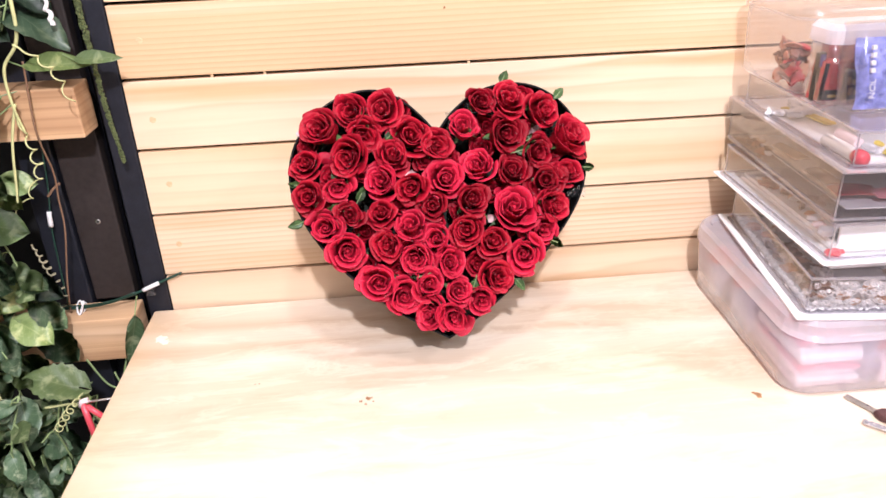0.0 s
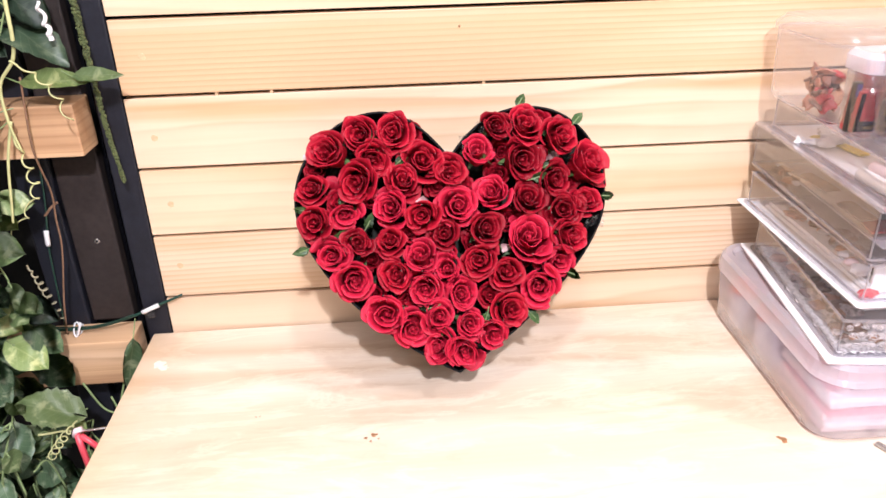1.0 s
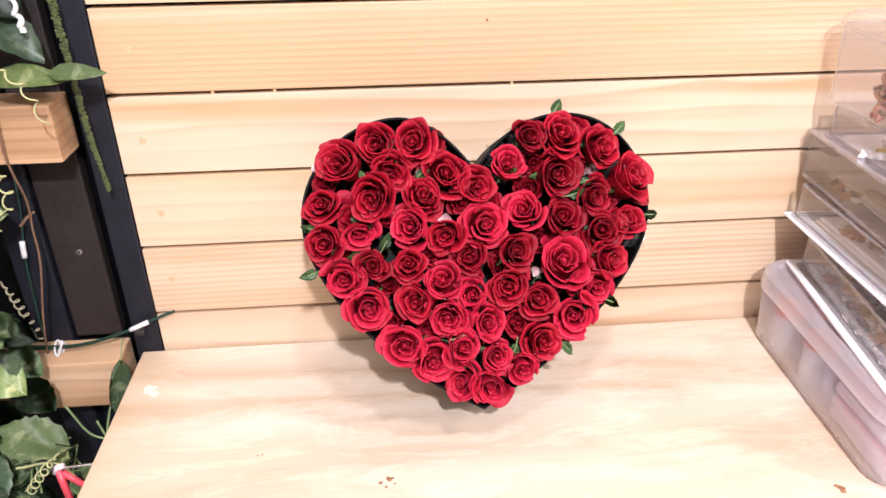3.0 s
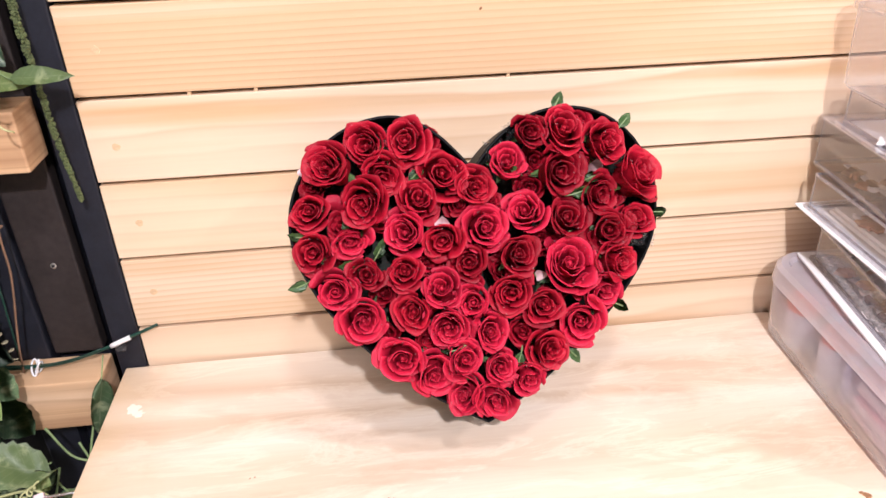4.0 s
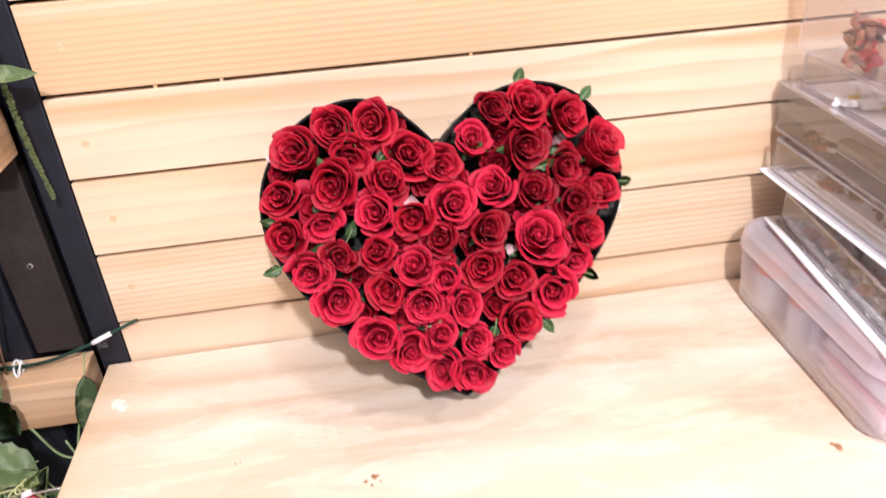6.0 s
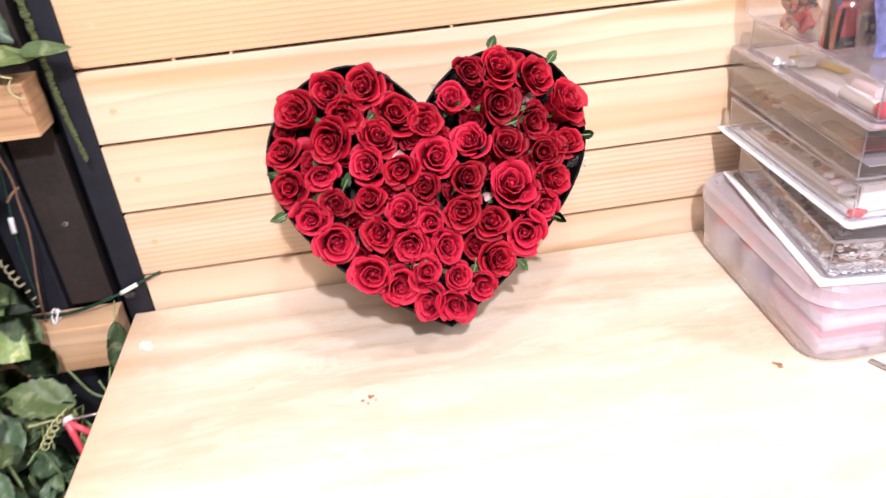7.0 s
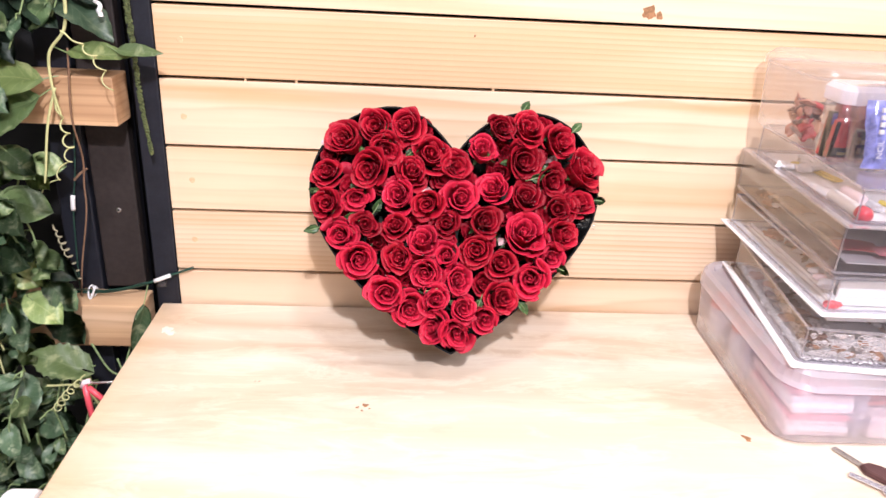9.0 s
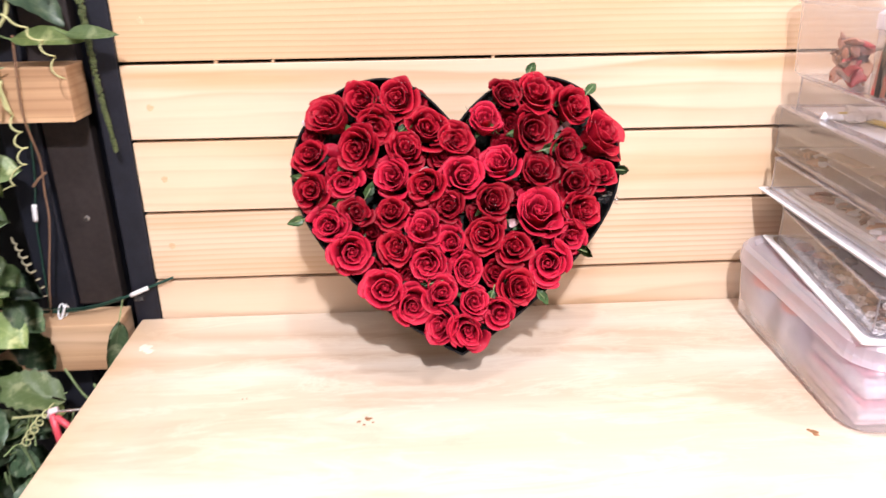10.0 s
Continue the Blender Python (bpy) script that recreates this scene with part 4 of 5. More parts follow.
# the red handle beside the table
grip = thing("red_hanger", pose(-0.052, -0.194, 0.722), "red plastic straps hanging from a thin steel rod beside the table", "hanger")
part("strap", tube([(0, 0, 0), (0.004, -0.004, -0.03), (0.009, -0.008, -0.075)], 0.0042, 6), RED, grip, "red plastic strap", smooth=True)
part("strap", tube([(0.004, 0, -0.004), (0.018, 0.0, -0.020), (0.034, 0.002, -0.040)], 0.0040, 6), RED, grip, "red plastic strap", smooth=True)
part("rod", tube([(-0.006, 0, 0.003), (0.020, 0.0, 0.004), (0.085, 0.004, 0.006)], 0.0016, 6), SILVER, grip, "thin steel rod", smooth=True)
part("cap", tube([(-0.003, 0, -0.004), (0, 0, 0.004), (0.008, 0, 0.006)], 0.0040, 6), PALEPINK, grip, smooth=True)

# dry stems below the beam
twigs = thing("bare_stems", pose(0, 0, 0), "thin bare olive stems below the beam", "stems")
for a, b, c in (((-0.050, -0.02, 0.69), (-0.062, -0.05, 0.63), (-0.066, -0.09, 0.56)), ((-0.040, -0.03, 0.66), (-0.012, -0.04, 0.675), (0.010, -0.03, 0.69)), ((-0.060, -0.06, 0.68), (-0.045, -0.07, 0.64), (-0.03, -0.08, 0.58)), ((-0.10, -0.05, 0.70), (-0.075, -0.06, 0.66), (-0.05, -0.06, 0.645))):
    part("stem", tube(smooth_line([a, b, c], 6), 0.0017, 5), STEM, twigs, smooth=True)

rnd = random.Random(17)
for k in range(16):
    a = Vector((rnd.uniform(-0.30, -0.09), rnd.uniform(-0.22, -0.10), rnd.uniform(0.50, 0.74)))
    b = a + Vector((rnd.uniform(-0.05, 0.05), rnd.uniform(-0.03, 0.03), rnd.uniform(-0.02, 0.05)))
    c = b + Vector((rnd.uniform(-0.05, 0.05), rnd.uniform(-0.02, 0.02), rnd.uniform(-0.11, -0.04)))
    part("stem", tube(smooth_line([a, b, c], 7), rnd.uniform(0.0011, 0.0018), 5), STEM if k % 3 else TENDRIL, twigs, smooth=True)

# white panel beside the front of the table
panel = thing("white_partition", pose(-0.0185, -0.620, 0.0), "thin white plastic partition with a rounded top, beside the table", "partition")
prof = lambda k, x: [Vector((x, y * k, z)) for y, z in [(-0.20, 0.002), (-0.20, 0.732)] + [(-0.18 - 0.02 * math.cos(a), 0.732 + 0.022 * math.sin(a)) for a in (0.5, 1.0, 1.57)] + [(0.18 + 0.02 * math.sin(a), 0.732 + 0.022 * math.cos(a)) for a in (0.0, 0.5, 1.0, 1.57)] + [(0.20, 0.002)]]
part("board", loft([prof(0.985, -0.016), prof(1.0, -0.012), prof(1.0, 0.012), prof(0.985, 0.016)], True, True), WHITE, panel)
part("foot", block(-0.017, 0.017, -0.15, 0.15, 0.0, 0.0018, 0.0004, 1), WHITE, panel)


# ---- stack of plastic boxes ----
def placed(front_left, back_left, w, d):
    """Pose of a box (its centre is the origin) by its left corners, front and back."""
    f, b = Vector(front_left), Vector(back_left)
    yaw = math.degrees(math.atan2(-(b.x - f.x), b.y - f.y))
    return pose(f.x, f.y, f.z, 0, 0, yaw) @ Matrix.Translation((w / 2, d / 2, 0))


STACK = "plastic boxes stacked on the table"
# bottom box: milky body with dividers, lid with a raised rim
w, d = 0.44, 0.328
crate = thing("storage_box", placed((0.840, -0.351, TOP), (0.846, -0.030, TOP), w, d), "milky translucent plastic storage box with lid and compartments, on the table", "storage box", STACK)
part("body", tray(w, d, 0.092, 0.040, 0.0022, 0.006, 7, 0.0, 0.007, True), MILKY, crate, smooth=True)
part("lid", loft([rounded(w, d, 0.042, 0.084, 7, 0.001), rounded(w, d, 0.042, 0.084, 7, -0.003), rounded(w, d, 0.042, 0.092, 7, -0.003), rounded(w, d, 0.042, 0.104, 7, -0.001), rounded(w, d, 0.042, 0.109, 7, 0.004),
                  rounded(w, d, 0.042, 0.109, 7, 0.013), rounded(w, d, 0.042, 0.1035, 7, 0.017), rounded(w, d, 0.042, 0.1035, 7, 0.03)], False, True), LIDPLASTIC, crate, "milky lid with a raised rim", smooth=False)
for x in (-0.110, 0.05):
    part("divider", block(x - 0.0012, x + 0.0012, -d / 2 + 0.012, d / 2 - 0.012, 0.008, 0.078, 0.0006, 1), MILKY, crate)
part("divider", block(-w / 2 + 0.012, 0.2, -0.0212, -0.0188, 0.008, 0.078, 0.0006, 1), MILKY, crate)
BASE = crate.matrix_basis


def tin(x, y, r, h, material, label, tilt=0, lift=0.0):
    ob = thing("small_pot", BASE @ pose(x, y, 0.0025 + lift, tilt, 0, 0), label, "pot", "pots in the storage box")
    part("cup", loft([[Vector((k * r * math.cos(a), k * r * math.sin(a), z)) for a in [i * 0.3491 for i in range(18)]] for k, z in ((0.80, 0), (0.84, 0.003), (0.98, h * 0.8))], True, True), LIGHTGREY, ob, smooth=False)
    part("pot_lid", disc(r, h * 0.18, 18, h * 0.8), material, ob)


for x, y in ((-0.183, 0.105), (-0.180, 0.030), (-0.135, 0.100)):
    tin(x, y, 0.026, 0.070, CORAL, "small pale pot with a coral red lid")
tin(-0.130, 0.028, 0.024, 0.066, CORAL, "small pale pot with a coral red lid")


def sheet(name, m, w, d, h, material, label, category, bend=0.0):
    ob = thing(name, m, label, category)
    n = 8
    bm = bmesh.new()
    rows = []
    for zz in (0, h):
        rows.append([[bm.verts.new((w * (i / n - 0.5), d * (j / 3 - 0.5), zz + bend * math.sin(3.0 * i / n) * (0.5 + j / 6))) for i in range(n + 1)] for j in range(4)])
    for g in rows:
        for a, b in zip(g, g[1:]):
            for i in range(n):
                bm.faces.new((a[i], a[i + 1], b[i + 1], b[i]))
    for j in (0, 3):
        for i in range(n):
            bm.faces.new((rows[0][j][i], rows[0][j][i + 1], rows[1][j][i + 1], rows[1][j][i]))
    for i in (0, n):
        for j in range(3):
            bm.faces.new((rows[0][j][i], rows[0][j + 1][i], rows[1][j + 1][i], rows[1][j][i]))
    part("card", bm, material, ob)
    return ob


sheet("pink_paper", BASE @ pose(-0.160, -0.090, 0.066), 0.085, 0.105, 0.006, PINK, "pink paper lying in the storage box", "paper", 0.004)
for k in range(7):
    tint, word = ((PALEPINK, "pale pink"), (WHITE, "white"), (PALEPINK, "pale pink"), (PINK, "pink"))[k % 4]
    sheet("paper_pad", BASE @ pose(-0.158 + 0.0015 * math.sin(2 * k), -0.088 + 0.002 * math.cos(3 * k), 0.004 + 0.0085 * k, 0, 0, 1.5 * math.sin(5 * k)), 0.078, 0.11, 0.0072 if k != 3 else 0.003, tint, word + " paper pad stacked in the storage box", "paper", 0.0006)
sheet("paper_pack", BASE @ pose(-0.025, -0.088, 0.004), 0.13, 0.11, 0.030, PALEPINK, "pale pink paper pack in the storage box", "paper")
sheet("coral_ribbon", BASE @ pose(-0.03, -0.085, 0.040), 0.12, 0.08, 0.006, CORAL, "coral ribbon roll in the storage box", "ribbon", 0.005)
sheet("brown_card", BASE @ pose(0.125, -0.09, 0.004), 0.12, 0.11, 0.055, BROWNBIT, "dark brown card box in the storage box", "card")
sheet("grey_bag", BASE @ pose(0.0, 0.07, 0.004), 0.16, 0.10, 0.050, LIGHTGREY, "pale grey plastic bag in the storage box", "bag", 0.006)


def clear_box(front_left, back_left, w, d, h, base_h, base_material, base_label, label, r=0.004, base_out=0.0, sides=COVER):
    m = placed(front_left, back_left, w, d)
    ob = thing("clear_box", m, label, "plastic box", STACK)
    part("base", tray(w + 2 * base_out, d + 2 * base_out, base_h, r, 0.0015, 0.0, 4, 0.0, 0.0015, base_material is CLEAR), base_material, ob, base_label)
    part("box_cover", cover(w - 0.002, d - 0.002, h - base_h, r, 0.0012, 4, base_h + 0.0004), sides, ob, "clear cover")
    for name, ww, dd, z, hh in (("top_edge", w - 0.002, d - 0.002, h - 0.0024, 0.0026), ("bottom_edge", w, d, base_h - 0.0002, 0.0020)):
        part(name, loft([rounded(ww, dd, r, z, 4, -0.0006), rounded(ww, dd, r, z + hh, 4, -0.0006), rounded(ww, dd, r, z + hh, 4, 0.0020), rounded(ww, dd, r, z, 4, 0.0020), rounded(ww, dd, r, z, 4, -0.0006)]), EDGE, ob, "thick clear edge")
    for sx in (-1, 1):
        for sy in (-1, 1):
            x, y = sx * (w / 2 - 0.0022), sy * (d / 2 - 0.0022)
            part("corner_edge", block(x - 0.0009, x + 0.0009, y - 0.0009, y + 0.0009, base_h + 0.002, h - 0.003, 0.0004, 1), EDGE, ob)
    return ob


FOIL = plain_material("white_silver_foil", (0.80, 0.77, 0.79), 0.28, metal=0.35, vary=0.1, scale=200)
BOARDWHITE = plain_material("white_card_board", (0.80, 0.79, 0.81), 0.5, vary=0.04, scale=60, bump=0.05)


def flange_box(front_left, back_left, w, d, base_h, h, inset, label, sides, tuck=0.0, rim=None):
    """A white board or tray with a flange all round, and a clear cover set in from its edge; tuck: how far the tray steps in below the flange."""
    ob = thing("clear_box", placed(front_left, back_left, w, d), label, "plastic box", STACK)
    edge = 0.010 if rim else tuck
    part("base", tray(w - 2 * edge, d - 2 * edge, base_h - 0.0012, 0.004, 0.0015, 0.003 if tuck else 0.0, 4, 0.0, 0.001), BOARDWHITE, ob, "white board" if not tuck else "white tray")
    part("floor_sheet", block(-w / 2 + edge + 0.002, w / 2 - edge - 0.002, -d / 2 + edge + 0.002, d / 2 - edge - 0.002, base_h - 0.0035 if tuck else 0.0016, base_h - 0.0016 if tuck else base_h - 0.0006, 0.0003, 1), BOARDWHITE, ob)
    part("flange", loft([rounded(w, d, 0.004, base_h - 0.0012, 4, tuck + 0.0005), rounded(w, d, 0.004, base_h - 0.0012, 4), rounded(w, d, 0.004, base_h, 4), rounded(w, d, 0.004, base_h, 4, inset + 0.003)], False, False), rim or BOARDWHITE, ob, "flat flange")
    ww, dd = w - 2 * inset, d - 2 * inset
    part("box_cover", cover(ww, dd, h - base_h - 0.0004, 0.004, 0.0012, 4, base_h + 0.0004), sides, ob, "clear cover")
    part("cover_foot", loft([rounded(ww, dd, 0.004, base_h + 0.0003, 4), rounded(ww, dd, 0.004, base_h + 0.0003, 4, -0.006), rounded(ww, dd, 0.004, base_h + 0.0012, 4, -0.006), rounded(ww, dd, 0.004, base_h + 0.0012, 4, -0.0004)], False, False), sides, ob, "turned-out clear foot")
    for name, z, hh in (("top_edge", h - 0.0024, 0.0026), ("bottom_edge", base_h + 0.0014, 0.0016)):
        part(name, loft([rounded(ww, dd, 0.004, z, 4, -0.0006), rounded(ww, dd, 0.004, z + hh, 4, -0.0006), rounded(ww, dd, 0.004, z + hh, 4, 0.0020), rounded(ww, dd, 0.004, z, 4, 0.0020), rounded(ww, dd, 0.004, z, 4, -0.0006)]), EDGE, ob, "thick clear edge")
    for sx in (-1, 1):
        for sy in (-1, 1):
            x, y = sx * (ww / 2 - 0.0022), sy * (dd / 2 - 0.0022)
            part("corner_edge", block(x - 0.0009, x + 0.0009, y - 0.0009, y + 0.0009, base_h + 0.003, h - 0.003, 0.0004, 1), EDGE, ob)
    return ob



# second: silver board with filigree under a clear cover
second = flange_box((0.8405, -0.340, 0.8600), (0.8804, -0.035, 0.8600), 0.385, 0.3076, 0.003, 0.048, 0.015, "flat clear box with silver filigree ornaments on a white board", CLEAR)
S2 = second.matrix_basis
rnd = random.Random(8)


def curl_line(cx, cy, s, flip, z):
    return [(cx + flip * s * (0.15 + 0.85 * k / 16) * math.cos(0.7 * k), cy + s * (0.15 + 0.85 * k / 16) * math.sin(0.7 * k), z + 0.0012 * (k % 2)) for k in range(17)]


filigree = thing("silver_filigree", S2 @ pose(0, 0, 0.0035), "silver scrolled filigree ornaments in a row inside the clear box", "ornament")
for k in range(34):
    y = -0.136 + 0.0080 * k
    for x in (-0.170, -0.156):
        part("scroll", tube(curl_line(x + rnd.uniform(-0.003, 0.003), y, rnd.uniform(0.0035, 0.0075), rnd.choice((-1, 1)), 0.003), 0.0008, 5), FOIL, filigree, smooth=True)
for k in range(34):
    x = -0.165 + 0.0072 * k
    part("scroll", tube(curl_line(x, -0.134, rnd.uniform(0.0035, 0.0075), rnd.choice((-1, 1)), 0.003), 0.0008, 5), FOIL, filigree, smooth=True)
    for z in (0.012, 0.024, 0.036):
        s, wide = rnd.uniform(0.003, 0.0075), rnd.uniform(0.8, 1.8)
        lift = z + rnd.uniform(-0.003, 0.003)
        part("scroll", tube([(x + p[0] * wide, -0.1365, lift + p[1] * 0.75) for p in curl_line(rnd.uniform(-0.004, 0.004), 0.0, s, rnd.choice((-1, 1)), 0)], 0.0006, 5), FOIL, filigree, smooth=True)


def trinket(name, m, size, material, label, category, seed, flat=0.5, parent=None):
    """A small irregular lobed ornament."""
    rnd = random.Random(seed)
    lobes, amp, ph, el = rnd.choice((2, 3, 4, 5)), rnd.uniform(0.10, 0.35), rnd.uniform(0, 6), rnd.uniform(0.45, 1.0)
    ring = lambda s, z: [Vector((s * size * (1 + amp * math.cos(lobes * a + ph) + 0.10 * math.sin(7 * a)) * math.cos(a), el * s * size * (1 + amp * math.cos(lobes * a)) * math.sin(a), z)) for a in [i * 2 * math.pi / 24 for i in range(24)]]
    bm = loft([ring(0.55, 0), ring(1.0, flat * size * 0.6), ring(0.85, flat * size * 1.3), ring(0.35, flat * size * 1.6)], True, True)
    if parent is not None:
        return part(name, bm, material, parent, m=m)
    ob = thing(name, m, label, category, "ornaments in the clear boxes")
    part("body", bm, material, ob)
    return ob


def scatter(box_m, z, spots, seed):
    """A loose heap of small craft parts on the floor of a box."""
    rnd = random.Random(seed)
    pool = {2: [BROWNBIT, FOIL, FOIL, TAN, BROWNBIT], 4: [BROWNBIT, TAN, LIGHTGREY, PALEPINK, TAN], 5: [BROWNBIT, LIGHTGREY, TAN, WHITE, BROWNBIT, PALEPINK], 7: [CORAL, WHITE, LIGHTGREY, YELLOW, PALEPINK, WHITE]}[seed]
    word = {2: "silver and brown", 4: "brown, tan and grey", 5: "brown, grey and pale pink", 7: "coral, yellow and white"}[seed]
    heap = thing("craft_parts", box_m @ pose(0, 0, z), "loose %s craft parts in a clear box" % word, "craft parts", "craft parts in the boxes")
    cx, cy = 0.0, 0.0
    for k in range(spots * 2):
        if k % 6 == 0:
            cx, cy = rnd.choice(((-0.145, rnd.uniform(-0.12, 0.10)), (rnd.uniform(-0.15, 0.05), -0.118), (rnd.uniform(-0.13, 0.08), rnd.uniform(-0.1, 0.08))))
        x, y = cx + rnd.gauss(0, 0.014), cy + rnd.gauss(0, 0.014)
        x, y = max(-0.160, min(0.15, x)), max(-0.130, min(0.12, y))
        trinket("piece", pose(x, y, 0.0006 * (k % 5), rnd.uniform(-12, 12), rnd.uniform(-12, 12), rnd.uniform(0, 360)), rnd.uniform(0.006, 0.013), rnd.choice(pool), "", "", seed * 90 + k, parent=heap)


scatter(S2, 0.004, 35, 2)
# third: white tray with a wide rim and a clear cover
third = flange_box((0.8625, -0.3360, 0.9090), (0.8695, -0.0225, 0.9090), 0.382, 0.3136, 0.020, 0.065, 0.011, "flat box with a white flanged tray and clear cover, slightly askew", FILM, 0.022)
T3 = third.matrix_basis
part("inner_tray", loft([rounded(0.326, 0.257, 0.006, 0.0204, 4), rounded(0.326, 0.257, 0.006, 0.024, 4, 0.001), rounded(0.326, 0.257, 0.006, 0.024, 4, 0.005), rounded(0.326, 0.257, 0.006, 0.028, 4, 0.0055)], True, True), BOARDWHITE, third, "stepped white inner tray")
part("front_wall", block(-0.157, 0.157, -0.1235, -0.1195, 0.028, 0.050, 0.0015), BOARDWHITE, third)
scatter(T3, 0.0282, 16, 4)
dried = thing("dried_flower_heads", T3 @ pose(0, 0, 0.0284), "flat brown and orange dried flower heads in the white tray", "dried flowers")
rnd = random.Random(61)
for k in range(26):
    trinket("flower_head", pose(-0.138 + rnd.gauss(0, 0.009), 0.085 - 0.0062 * k, 0.0004 * (k % 3), rnd.uniform(-8, 8), rnd.uniform(-8, 8), rnd.uniform(0, 360)), rnd.uniform(0.008, 0.014), rnd.choice((BROWNBIT, TAN, RUST, LIGHTGREY)), "", "", 700 + k, 0.25, dried)
trinket("craft_piece", T3 @ pose(-0.168, -0.136, 0.0205), 0.011, RED, "small red craft piece inside a clear box", "craft piece", 901)
# fourth
fourth = clear_box((0.869, -0.326, 0.9745), (0.890, -0.010, 0.9745), 0.36, 0.3167, 0.0625, 0.005, CLEAR, "clear base", "clear plastic box with lid, filled with small craft parts", sides=CLEAR)
F4 = fourth.matrix_basis
part("lid_band", loft([rounded(0.366, 0.332, 0.005, 0.033, 4), rounded(0.366, 0.332, 0.005, 0.050, 4), rounded(0.364, 0.330, 0.005, 0.0638, 4), rounded(0.364, 0.330, 0.005, 0.0638, 4, 0.008), rounded(0.364, 0.330, 0.005, 0.0632, 4, 0.008)], False, False), CLEAR, fourth, "clear lid band")
scatter(F4, 0.0055, 14, 5)
# fifth
fifth = flange_box((0.8585, -0.3435, 1.0385), (0.8790, -0.0230, 1.0385), 0.36, 0.3211, 0.004, 0.0445, 0.016, "shallow clear plastic box on a white board with coloured craft parts", CLEAR, rim=EDGE)
F5 = fifth.matrix_basis
scatter(F5, 0.0045, 18, 7)
stick = thing("white_tube", pose(0.8890, -0.254, 1.0500, 90, 0, 0), "white plastic tube with a round red tip inside the clear box", "tube")
part("barrel", disc(0.0075, 0.058, 16, 0.0, 0.06), WHITE, stick)
part("tip", loft([[Vector((k * 0.0088 * math.cos(a), k * 0.0088 * math.sin(a), 0.058 + z)) for a in [i * 0.3927 for i in range(16)]] for k, z in ((0.9, 0.0), (1, 0.004), (1, 0.011), (0.75, 0.0155), (0.3, 0.017))], True, True), RED, stick, "round red tip", smooth=True)
rod = thing("rose_tube", F5 @ pose(-0.128, -0.045, 0.0105, 90, 0, 4), "pale rose plastic tube lying in the clear box", "tube")
part("barrel", disc(0.0062, 0.040, 14, 0.0, 0.06), PALEPINK, rod)
strip = thing("yellow_strip", F5 @ pose(-0.118, 0.045, 0.0048, 0, 0, 12), "shiny yellow strip lying in the clear box", "strip")
part("band", block(-0.007, 0.007, -0.040, 0.040, 0, 0.003, 0.001), YELLOW, strip)
for k, (x, y, w, d, mat, word) in enumerate(((-0.135, -0.112, 0.05, 0.03, DULLRED, "dull red"), (-0.085, -0.128, 0.07, 0.024, PINK, "pink"), (-0.150, -0.070, 0.022, 0.05, BROWNBIT, "dark brown"), (-0.150, 0.02, 0.020, 0.06, BROWNBIT, "dark brown"), (-0.06, -0.118, 0.04, 0.03, BLACK, "black"))):
    sheet("craft_card", F4 @ pose(x, y, 0.020 + 0.0012 * k, 0, 0, 4 * k - 6), w, d, 0.0015, mat, word + " craft card lying in the clear box", "card", 0.003)
# pale sheet added on the floor to brighten the box front
sheet("pale_card", F4 @ pose(0.0, -0.01, 0.0120), 0.32, 0.27, 0.0015, LIGHTGREY, "pale grey sheet added to brighten the clear box", "card")
# on top: rounded tub, packs and a bag
tub = thing("clear_tub", pose(0.995, -0.105, 1.0835), "tall clear plastic tub with rounded corners and a cloudy lid", "plastic tub", STACK)
part("body", tray(0.235, 0.165, 0.092, 0.030, 0.0016, 0.004, 6, 0.0, 0.006, True), FROST, tub, smooth=True)
part("tub_lid", loft([rounded(0.243, 0.173, 0.033, 0.089, 6), rounded(0.243, 0.173, 0.033, 0.098, 6), rounded(0.243, 0.173, 0.033, 0.108, 6, 0.012), rounded(0.243, 0.173, 0.033, 0.110, 6, 0.03)], False, True), FROST, tub, "cloudy domed lid", smooth=True)
front_tub = thing("small_clear_tub", pose(0.983, -0.215, 1.0835), "small clear tub with a white lid, holding red and black packs", "plastic tub", STACK)
part("body", tray(0.20, 0.050, 0.074, 0.012, 0.0014, 0.002, 5, 0.0, 0.004, True), CLEAR, front_tub, smooth=True)
part("tub_lid", loft([rounded(0.206, 0.056, 0.014, 0.072, 5), rounded(0.206, 0.056, 0.014, 0.087, 5), rounded(0.206, 0.056, 0.014, 0.093, 5, 0.006)], False, True), LIDPLASTIC, front_tub, "cloudy white lid")


# strong paler mottling paints highlights of the crumpled pack into its blue
BLUEBAG = plain_material("blue_print_crumple_highlights", (0.24, 0.26, 0.62), 0.3, vary=0.55, scale=110, bump=0.5, dist=0.002)


def pack(name, m, w, d, h, material, label, bars=()):
    ob = thing(name, m, label, "pack")
    part("carton", block(-w / 2, w / 2, -d / 2, d / 2, 0, h, 0.0015), material, ob)
    for x0, x1, z0, z1, mat in bars:
        part("print", block(x0, x1, -d / 2 - 0.0008, -d / 2 + 0.001, z0, z1, 0.0002, 1), mat, ob)
    return ob


